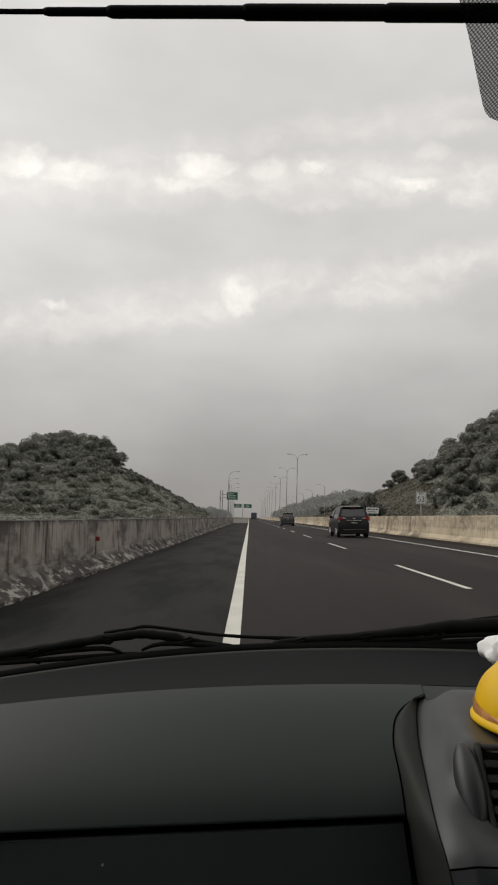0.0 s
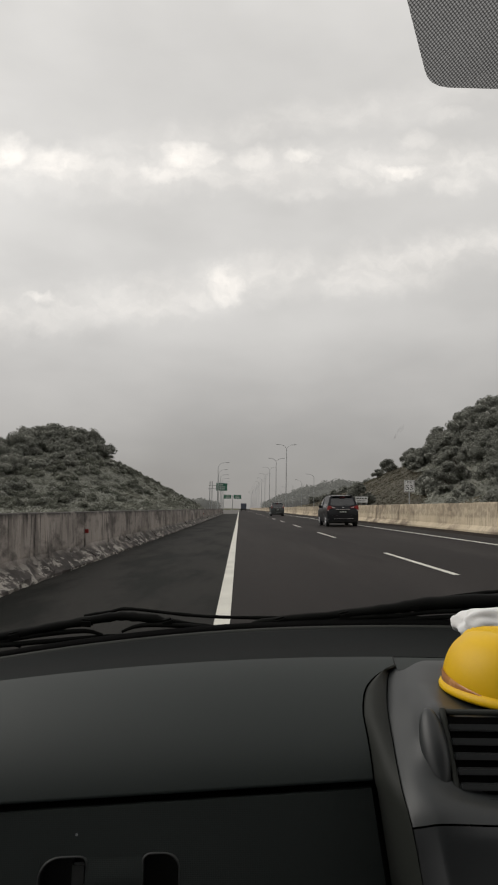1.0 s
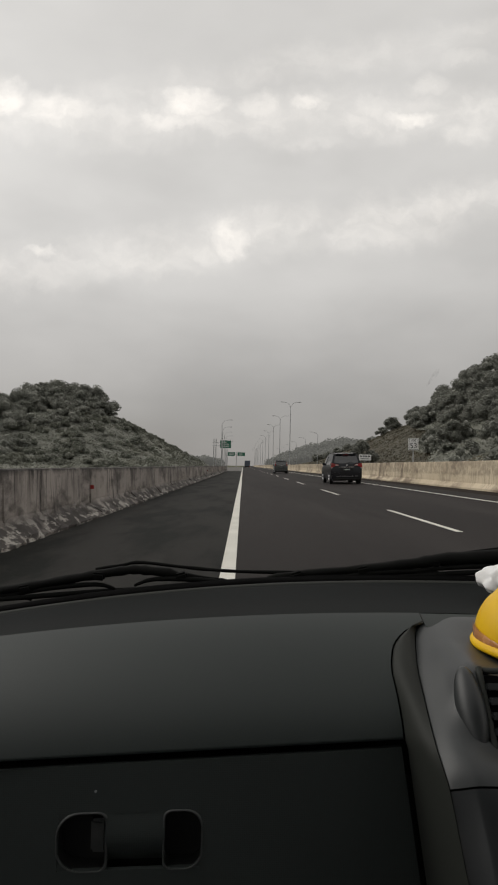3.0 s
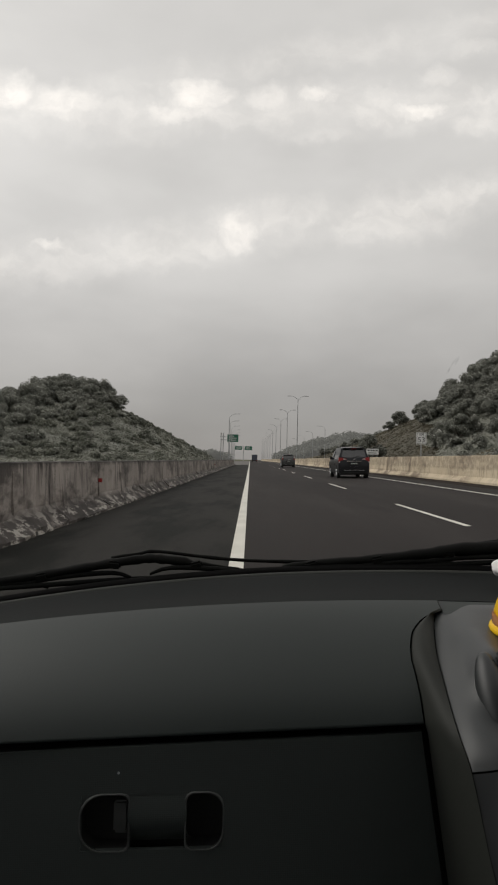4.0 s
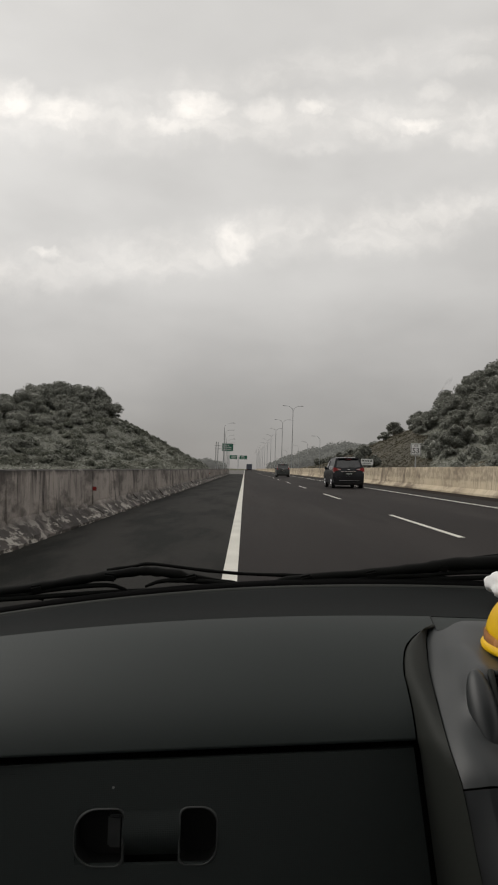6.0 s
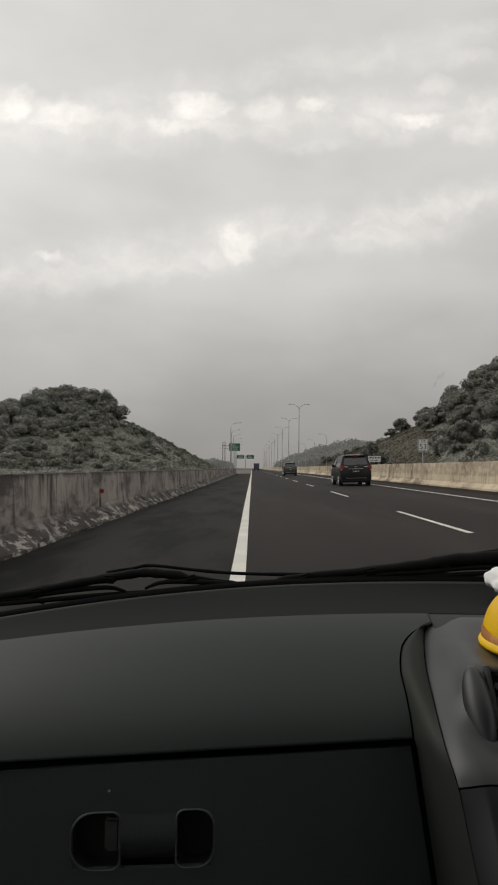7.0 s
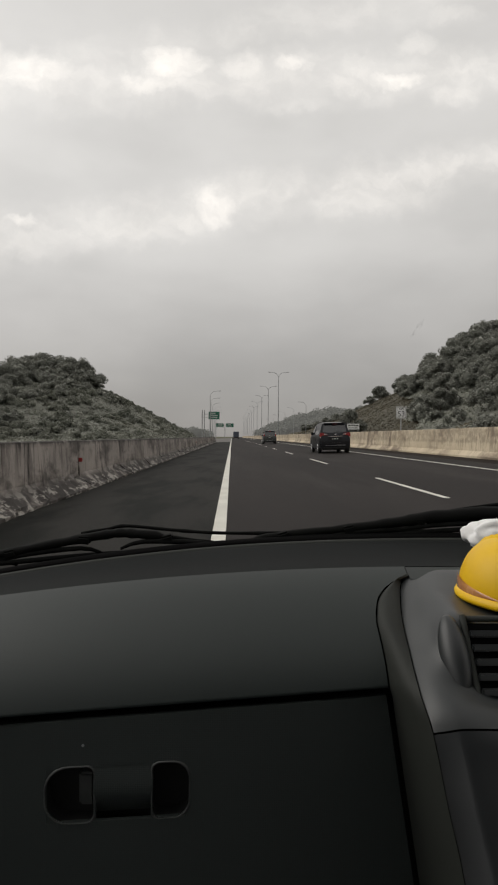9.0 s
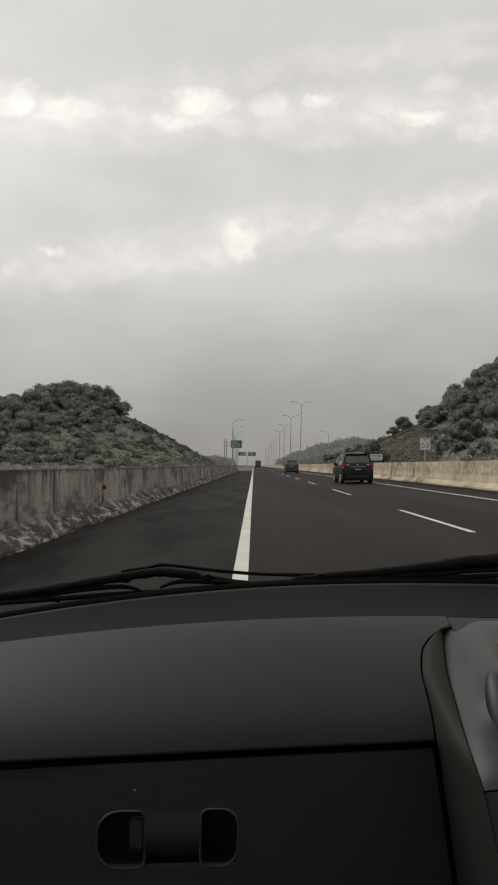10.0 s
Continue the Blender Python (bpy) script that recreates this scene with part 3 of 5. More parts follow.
# ---- hills ----
def left_height(x, y):
    a = min(max((-13.0 - x) / 36.0, 0), 0.86)
    ramp_y = min(max((y - 90) / 95, 0), 1) * min(max((345 - y) / 120, 0), 1)
    ramp_y = ramp_y * ramp_y * (3 - 2 * ramp_y)
    top = 18.0 if x > -60 else 18.0 - min((-60 - x) * 0.07, 4)
    return -0.7 + (top * a ** 0.92 * ramp_y) + 1.2 * a * noise.noise((x * 0.07, y * 0.07, 0)) * (1 if ramp_y > 0.05 else 0)


def right_height(x, y):
    a = min(max((x - 25.0) / 44.0, 0), 1.3)
    crest = np.interp(y, [40, 90, 150, 190, 240, 280, 330, 420, 560], [3, 15, 23, 23.5, 17, 13, 10, 9, 3])
    return -0.7 + float(crest) * a ** 0.8 + 1.2 * a * noise.noise((x * 0.06, y * 0.06, 4))


def hillside(name, height, xs, ys, material, label):
    bm = bmesh.new()
    sheet(bm, [[(x, y, height(x, y)) for x in xs] for y in ys])
    return tagged(part(name, bm, material, smooth=True), label, "hill", kind="structure")


hillside("hill_west", left_height, [-13 - 3.2 * k for k in range(36)], [85 + 5 * k for k in range(54)], "scrub", "hillside overgrown with grey-green scrub and bushes")
hillside("hill_east", right_height, [25 + 3.2 * k for k in range(36)], [40 + 6 * k for k in range(88)], "dry", "hillside of brown dry grass with trees along its crest")


# ---- trees ----
def tree(name, seed, height, spread, leaves, size, label, limbs=6):
    rng = random.Random(seed)
    root = thing(name, label, "tree")
    bm = bmesh.new()
    lean = Vector((rng.uniform(-0.06, 0.06), rng.uniform(-0.06, 0.06), 0)) * height
    fork = 0.42 * height
    tube(bm, [(0, 0, -0.8), (0.02 * height * rng.uniform(-1, 1), 0, 0.2 * height), lean * 0.5 + Vector((0, 0, fork)), lean + Vector((0, 0, 0.8 * height))],
         [0.035 * height, 0.026 * height, 0.02 * height, 0.006 * height], 7)
    blobs = []
    for k in range(limbs):
        a = 2 * math.pi * k / limbs + rng.uniform(-0.4, 0.4)
        reach = spread * rng.uniform(0.45, 0.8)
        tip = Vector((math.cos(a) * reach, math.sin(a) * reach, height * rng.uniform(0.36, 0.84)))
        start = lean * 0.4 + Vector((0, 0, fork * rng.uniform(0.55, 1.1)))
        mid = start.lerp(tip, 0.5) + Vector((0, 0, 0.04 * height))
        tube(bm, [start, mid, tip], [0.012 * height, 0.009 * height, 0.003 * height], 5)
        for j in range(3):
            o = Vector((rng.uniform(-1, 1), rng.uniform(-1, 1), rng.uniform(-0.5, 0.6))) * spread * 0.22
            q = spread * rng.uniform(0.2, 0.36)
            blobs.append((tip + o, (q, q, q * rng.uniform(0.7, 0.95))))
    for j in range(5):
        q = spread * rng.uniform(0.24, 0.4)
        blobs.append((lean + Vector((rng.uniform(-0.3, 0.3) * spread, rng.uniform(-0.3, 0.3) * spread, height * rng.uniform(0.72, 0.93))), (q, q, q * 0.7)))
    part("trunk", bm, "bark", root)
    part("crown", leaf_mesh("crown", "leaf", blobs, leaves, size, seed), "leaf", root)
    return root


SHADY = "broad dark green tree in hazy light on a hillside"
kinds = [tree("tree", 11, 10, 5.4, 2800, 0.33, SHADY, 8), tree("tree", 12, 8, 4.8, 2500, 0.31, SHADY, 8), tree("tree", 13, 12, 5.8, 3000, 0.36, SHADY, 9), tree("tree", 14, 6.5, 3.4, 1700, 0.27, SHADY, 6)]
for k, ob in enumerate(kinds):
    ob.matrix_basis = pose(-62 - 7 * k, 215 + 6 * k, left_height(-62 - 7 * k, 215 + 6 * k), 0, 0, 40 * k)
    tagged(ob, group="trees on the hills")


def plant(k, x, y, height, scale=1.0, seed=0, tall=1.0):
    m = pose(x, y, height(x, y) - 0.2, 0, 0, seed * 47.3) @ Matrix.Diagonal((scale, scale, scale * tall, 1))
    made = copy_thing(kinds[k], m)
    made.matrix_basis = m
    return made


rng = random.Random(21)
# the big crest clump of the western hill and its neighbours
for x, y, k, s in [(-46, 200, 1, 0.95), (-50, 203, 0, 1.05), (-54, 204, 2, 1.0), (-58, 201, 0, 1.15), (-63, 204, 2, 1.13), (-67, 203, 2, 1.08), (-71, 205, 0, 1.05), (-60, 196, 0, 1.05), (-66, 195, 0, 1.05),
                   (-52, 196, 0, 0.95), (-47, 193, 1, 0.9), (-44, 197, 3, 0.9), (-57, 191, 1, 1.0), (-72, 197, 1, 1.0)]:
    plant(k, x, y, left_height, s, rng.randint(0, 9))
for j in range(24):
    x, y = -77 - rng.random() * 40, 175 + rng.random() * 55
    plant(rng.randint(0, 2), x, y, left_height, rng.uniform(0.7, 0.95), j)


# woods on the nearer part of the eastern hill, beyond a line where the dry slope ends
def in_woods(x, y):
    return x > 0.295 * y + 1.5 * math.sin(y * 0.2)


left = 46
while left:
    x, y = 30 + rng.random() * 56, 100 + rng.random() * 77
    if in_woods(x, y):
        plant(rng.choice((0, 1, 1, 2, 3)), x, y, right_height, min(max(0.25 + (x - 28) / 55, 0.4), 0.8) * rng.uniform(0.85, 1.15), left)
        left -= 1
for x, y, k, s in [(66, 172, 2, 0.8), (71, 174, 2, 0.85), (77, 176, 2, 0.85), (59, 180, 0, 0.75), (54, 188, 1, 0.6), (47, 192, 3, 0.85), (44, 194, 3, 0.6), (51, 183, 3, 0.8)]:
    plant(k, x, y, right_height, s, rng.randint(0, 9))
for j in range(46):
    x, y = 50 + rng.random() * 42, 205 + rng.random() * 150
    plant(rng.choice((0, 1, 3, 3)), x, y, right_height, rng.uniform(0.4, 0.7), j)
for j in range(16):
    plant(rng.choice((1, 3)), 38 + rng.random() * 14, 250 + rng.random() * 110, right_height, rng.uniform(0.4, 0.6), j)
lone = copy_thing(kinds[3], pose(23.9, 120, -0.6))
lone.matrix_basis = pose(23.9, 120, -0.6, 0, 0, 15) @ Matrix.Diagonal((0.9, 0.9, 1.2, 1))
tagged(lone, "small round dark tree beside a white board", "tree")


def undergrowth(name, height, material, xr, yr, count, size, seed, label, r=(0.8, 2.2), where=None, each=150, core=0.7):
    g = random.Random(seed)
    blobs = []
    while len(blobs) < count:
        x, y = g.uniform(*xr), g.uniform(*yr)
        if where and not where(x, y):
            continue
        q = g.uniform(*r)
        blobs.append(((x, y, height(x, y) + 0.3 * q), (q, q, q * 0.75)))
    return tagged(part(name, leaf_mesh(name, material, blobs, count * each, size, seed, min(0.72, core), 0.35, core), material), label, "bushes", kind="stuff")


def billow(x, y, size, seed):
    return abs(noise.noise((x / size, y / size, seed))) * 2


def cover(name, material, height, relief, xr, yr, count, size, seed, label, category, where=None, upright=0.35, step=0.8):
    """Closed low growth seen from outside: leaf clumps strewn over an uneven surface, on a leafy core."""
    g = np.random.default_rng(seed)

    def top(x, y):
        return height(x, y) + relief(x, y)

    x, y = g.uniform(*xr, count), g.uniform(*yr, count)
    if where:
        keep = np.array([where(a, b) for a, b in zip(x, y)])
        x, y = x[keep], y[keep]
    z = np.array([top(a, b) for a, b in zip(x, y)])
    zx = np.array([top(a + 0.3, b) for a, b in zip(x, y)]) - z
    zy = np.array([top(a, b + 0.3) for a, b in zip(x, y)]) - z
    n = np.stack([-zx / 0.3, -zy / 0.3, np.ones_like(z)], 1)
    n /= np.linalg.norm(n, axis=1, keepdims=True)
    n = n + upright * g.normal(size=n.shape)
    n /= np.linalg.norm(n, axis=1, keepdims=True)
    a = np.cross(n, g.normal(size=n.shape))
    a /= np.linalg.norm(a, axis=1, keepdims=True)
    b = np.cross(n, a)
    s = size * (0.5 + g.random((len(x), 1)))
    p = np.stack([x, y, z], 1) + np.abs(g.normal(size=(len(x), 1))) * size * 0.55 * n
    quad = np.stack([p - a * s, p + b * s * 0.6, p + a * s, p - b * s * 0.6], 1).reshape(-1, 3)
    nx, ny = int((xr[1] - xr[0]) / step) + 1, int((yr[1] - yr[0]) / step) + 1
    gx, gy = np.linspace(*xr, nx), np.linspace(*yr, ny)
    core = np.array([(c, d, top(c, d) - 0.5 * size) for d in gy for c in gx])
    cell = np.arange(nx * ny).reshape(ny, nx)
    faces = np.stack([cell[:-1, :-1], cell[:-1, 1:], cell[1:, 1:], cell[1:, :-1]], -1).reshape(-1, 4)
    if where:
        inside = np.array([bool(where(c, d)) for c, d, _ in core])
        faces = faces[inside[faces].all(1)]
    faces = faces + len(quad)
    verts = np.concatenate([quad, core])
    loops = np.concatenate([np.arange(len(quad)), faces.ravel()])
    me = bpy.data.meshes.new(name)
    me.vertices.add(len(verts)), me.loops.add(len(loops)), me.polygons.add(len(loops) // 4)
    me.vertices.foreach_set("co", verts.ravel().astype(np.float32))
    me.loops.foreach_set("vertex_index", loops.astype(np.int32))
    me.polygons.foreach_set("loop_start", np.arange(0, len(loops), 4).astype(np.int32))
    me.polygons.foreach_set("use_smooth", np.arange(len(loops) // 4) >= len(quad) // 4)
    me.update(calc_edges=True)
    me.validate()
    me.materials.append(M[material])
    return tagged(part(name, me, material), label, category, kind="stuff")


def swell(x, y, size, seed):
    return 0.5 + 0.5 * noise.noise((x / size, y / size, seed))


def low_growth(x, y):
    fade = min(max((y - 86) / 8, 0), 1)
    return fade * (0.1 + 0.9 * swell(x, y, 7.0, 1) + 0.5 * swell(x, y, 2.4, 2))


def dry_growth(x, y):
    return 0.1 + 0.8 * max(0.0, billow(x, y, 5.0, 8) - 0.35) + 0.3 * billow(x, y, 1.1, 9)


def canopy(name, height, xr, yr, count, scale, seed, label, where=None, each=170, material="leaf", leaf=0.25):
    """Closed woodland seen from outside: overlapping crowns, each of many lobes."""
    g = random.Random(seed)
    blobs = []
    while count:
        x, y = g.uniform(*xr), g.uniform(*yr)
        if where and not where(x, y):
            continue
        count -= 1
        s = scale(x, y) * g.uniform(0.75, 1.25)
        base = Vector((x, y, height(x, y)))
        for k in range(11):
            a, f = g.uniform(0, 2 * math.pi), g.random() ** 0.6
            q = s * g.uniform(0.8, 2.2)
            blobs.append((base + Vector((math.cos(a) * f * 3.6 * s, math.sin(a) * f * 3.6 * s, s * (4.9 - 2.6 * f * f + g.uniform(-0.7, 0.7)))), (q * g.uniform(0.8, 1.25), q, q * g.uniform(0.6, 1.0))))
    return tagged(part(name, leaf_mesh(name, material, blobs, len(blobs) * each, leaf, seed, 0.78, 0.3, 0.84), material), label, "woods", kind="stuff")


cover("hillside_grass", "bush", left_height, low_growth, (-82, -14), (86, 250), 150000, 0.18, 31, "grey-green grass and low scrub on the hillside", "grass")
undergrowth("scrub_bushes", left_height, "bush", (-78, -15), (90, 245), 900, 0.18, 3, "dense grey-green bushes covering the hillside", (0.4, 1.6), None, 110, 0.82)
canopy("hillside_woods", left_height, (-84, -32), (100, 205), 95, lambda x, y: float(np.interp(x, [-60, -50, -42, -32], [0.9, 0.6, 0.4, 0.28])), 31, "dense hazy grey-green woods on the upper hillside", each=150)
canopy("hillside_scrub", left_height, (-50, -15), (96, 232), 190, lambda x, y: float(np.interp(x, [-50, -30, -15], [0.36, 0.3, 0.2])), 35, "clumps of grey-green bushes on the hillside", None, 50, "bush", 0.2)
cover("woodland_floor", "bush", right_height, low_growth, (28, 92), (66, 180), 70000, 0.2, 32, "low green growth under the hillside trees", "undergrowth", in_woods)
canopy("hillside_woods", right_height, (28, 90), (64, 178), 150, lambda x, y: min(max(0.3 + (x - 28) / 50, 0.4), 0.95), 32, "dense hazy dark green woods on the slope beside the road", in_woods, 165)
cover("dry_slope_grass", "straw", right_height, dry_growth, (26, 85), (85, 330), 150000, 0.15, 5, "olive-brown dry grass and low bushes on the slope", "grass", lambda x, y: not in_woods(x, y) or y > 178, 0.8, 1.2)
# woods far off at the road's end; pale, glowing leaves paint the haze
undergrowth("backdrop", lambda x, y: float(np.interp(x, [30, 60, 90, 130, 260], [3, 13, 20, 20, 22])) * (0.75 + 0.6 * noise.noise((x * 0.02, y * 0.008, 9))), "far", (30, 260), (420, 700), 700, 1.3, 6, "woods far off, their haze put in as a pale glow", (4.0, 8.0), each=80)
undergrowth("backdrop", lambda x, y: 5 * abs(noise.noise((x * 0.011, y * 0.004, 3))), "far", (-240, -24), (430, 700), 700, 1.3, 7, "woods far off, their haze put in as a pale glow", (4.0, 8.0), each=80)


# ---- lamps, signs ----
def street_lamp(arms, height, reach, label, group):
    root = thing("street_lamp", label, "street lamp", group)
    bm = bmesh.new()
    tube(bm, [(0, 0, 0), (0, 0, height * 0.5), (0, 0, height - 1.2)], [0.11, 0.085, 0.065], 8)
    box(bm, -0.2, 0.2, -0.2, 0.2, -0.3, 0.04)
    part("pole", bm, "galvanised", root)
    for s in arms:
        bm = bmesh.new()
        tube(bm, curve_points([(0, 0, height - 1.25), (s * 0.12, 0, height - 0.75), (s * 0.6, 0, height - 0.28), (s * reach * 0.6, 0, height - 0.06), (s * reach, 0, height)], 12), 0.045, 6)
        arm = part("arm", bm, "galvanised", root)
        bm = boxed(s * reach - 0.05 if s > 0 else -reach - 0.55, s * reach + 0.55 if s > 0 else -reach + 0.05, -0.13, 0.13, height - 0.05, height + 0.06, 0.03)
        part("lamp_head", bm, "galvanised", arm)
    return root


first = street_lamp((-1, 1), 14.9, 1.75, "tall grey double-armed street lamp on the median wall", "median street lamps")
first.matrix_basis = pose(10.18, 133, 0.35)
for k in range(1, 12):
    copy_thing(first, pose(10.18, 133 + 37 * k, 0.35))
first = street_lamp((1,), 12.4, 2.0, "grey single-armed street lamp at the roadside", "roadside street lamps")
first.matrix_basis = pose(-5.2, 146, -0.4)
for k in range(1, 6):
    copy_thing(first, pose(-5.6 - 0.3 * k, 146 + 26 * k, -0.45))
for k in range(6):
    copy_thing(first, pose(23.0, 188 + 37 * k, -0.4, 0, 0, 180))


def bars(root, x0, x1, y, z0, z1, rows, seed, material="lettering"):
    g = random.Random(seed)
    for r in range(rows):
        zc = z1 - (r + 0.5) * (z1 - z0) / rows
        h = (z1 - z0) / rows * 0.25
        part("lettering_bar", boxed(x0, x0 + (x1 - x0) * g.uniform(0.55, 1.0), y - 0.006, y, zc - h, zc + h), material, root)


def sign_board(root, x0, x1, z0, z1, y, face, rows, seed):
    b = part("sign_panel", boxed(x0, x1, y, y + 0.06, z0, z1, 0.012), face, root)
    w = 0.06
    bm = bmesh.new()
    for a in ((x0 + w, x1 - w, z0 + w, z0 + 1.8 * w), (x0 + w, x1 - w, z1 - 1.8 * w, z1 - w), (x0 + w, x0 + 1.8 * w, z0 + 1.8 * w, z1 - 1.8 * w), (x1 - 1.8 * w, x1 - w, z0 + 1.8 * w, z1 - 1.8 * w)):
        box(bm, a[0], a[1], y - 0.005, y + 0.001, a[2], a[3])
    part("sign_border", bm, "lettering", b)
    bars(b, x0 + 0.2 * (x1 - x0), x1 - 0.12 * (x1 - x0), y, z0 + 0.12 * (z1 - z0), z1 - 0.1 * (z1 - z0), rows, seed)
    return b


gantry = thing("overhead_sign", "green direction sign on a cantilever post", "road sign", m=pose(-9.3, 199, -0.5))
for dx in (-0.35, 0.35):
    bm = tube(bmesh.new(), [(dx, 0, -0.2), (dx, 0, 10.2)], 0.13, 8)
    part("post", bm, "galvanised", gantry)
for z in (7.9, 8.9):
    part("crossbar", tube(bmesh.new(), [(-0.8, 0, z), (5.3, 0, z)], 0.09, 8), "galvanised", gantry)
sign_board(gantry, 1.7, 5.3, 7.2, 9.7, -0.2, "green_sign", 3, 1)
fork = thing("fork_sign", "pair of green direction signs on one post", "road sign", m=pose(-3.6, 322, -0.5))
part("post", tube(bmesh.new(), [(0, 0, 0), (0, 0, 8.6)], 0.16, 8), "galvanised", fork)
part("crossbar", tube(bmesh.new(), [(-4.4, 0, 7.6), (4.6, 0, 7.6)], 0.1, 8), "galvanised", fork)
sign_board(fork, -4.6, -0.7, 6.6, 8.6, -0.25, "green_sign", 2, 2)
sign_board(fork, 0.6, 4.6, 6.6, 8.6, -0.25, "green_sign", 2, 3)

marker = thing("distance_marker", "small white road marker with black figures on a post", "road sign", m=pose(10.36, 37, 0.3))
part("post", tube(bmesh.new(), [(0, 0.05, 0.9), (0, 0.05, 2.7)], 0.035, 8), "galvanised", marker)
panel = part("sign_panel", boxed(-0.31, 0.31, -0.02, 0.01, 1.98, 2.7, 0.006), "white_sign", marker)
ob = part("lettering", lettering("53", 0.46, "black"), "black", panel)
ob.matrix_basis = pose(0, -0.024, 2.24, 90, 0, 0)
ob = part("lettering", lettering("KM", 0.19, "black"), "black", panel)
ob.matrix_basis = pose(0, -0.024, 2.56, 90, 0, 0)
bm = bmesh.new()
for x0, x1, z0, z1 in ((-0.28, 0.28, 2.01, 2.03), (-0.28, 0.28, 2.65, 2.67), (-0.28, -0.26, 2.03, 2.65), (0.26, 0.28, 2.03, 2.65)):
    box(bm, x0, x1, -0.025, -0.019, z0, z1)
part("sign_border", bm, "black", panel)

board = thing("white_board", "white notice board on low posts beside a tree", "board", m=pose(22.9, 114, -0.6))
for dx in (-0.9, 0, 0.9):
    part("post", boxed(dx - 0.06, dx + 0.06, 0, 0.1, 0, 4.2), "galvanised", board)
face = part("board_panel", boxed(-1.15, 1.15, -0.06, 0, 3.2, 4.3, 0.01), "white_sign", board)
for x0, x1 in ((-0.95, -0.55), (-0.4, -0.1), (0.05, 0.4), (0.55, 0.95)):
    part("lettering_bar", boxed(x0, x1, -0.07, -0.06, 3.85, 4.08), "black", face)
part("lettering_bar", boxed(-0.9, 0.7, -0.07, -0.06, 3.45, 3.55), "black", face)

blue = thing("blue_sign", "blue roadside sign with white border on a steel post", "road sign", m=pose(-6.2, -84, -0.3))
part("post", tube(bmesh.new(), [(0, 0.08, 0), (0, 0.08, 4.5)], 0.05, 8), "galvanised", blue)
sign_board(blue, -1.5, 0.45, 2.9, 4.55, 0, "blue_sign", 2, 8)
rail = thing("guard_rail", "galvanised steel guard rail beside the grass verge", "guard rail")
bm = bmesh.new()
prof = [(0.0, 0.42), (-0.05, 0.46), (-0.05, 0.52), (0.0, 0.565), (-0.05, 0.61), (-0.05, 0.67), (0.0, 0.71)]
sheet(bm, [[(-3.9 - px, y, pz) for px, pz in prof] for y in (-120, -110, -100, -90, -82, -76)])
ob = part("rail_beam", bm, "galvanised", rail)
ob.modifiers.new("thickness", "SOLIDIFY").thickness = 0.006
for k in range(12):
    part("post", boxed(-4.1, -3.96, -118 + 3.8 * k, -117.88 + 3.8 * k, -0.3, 0.7), "galvanised", rail)


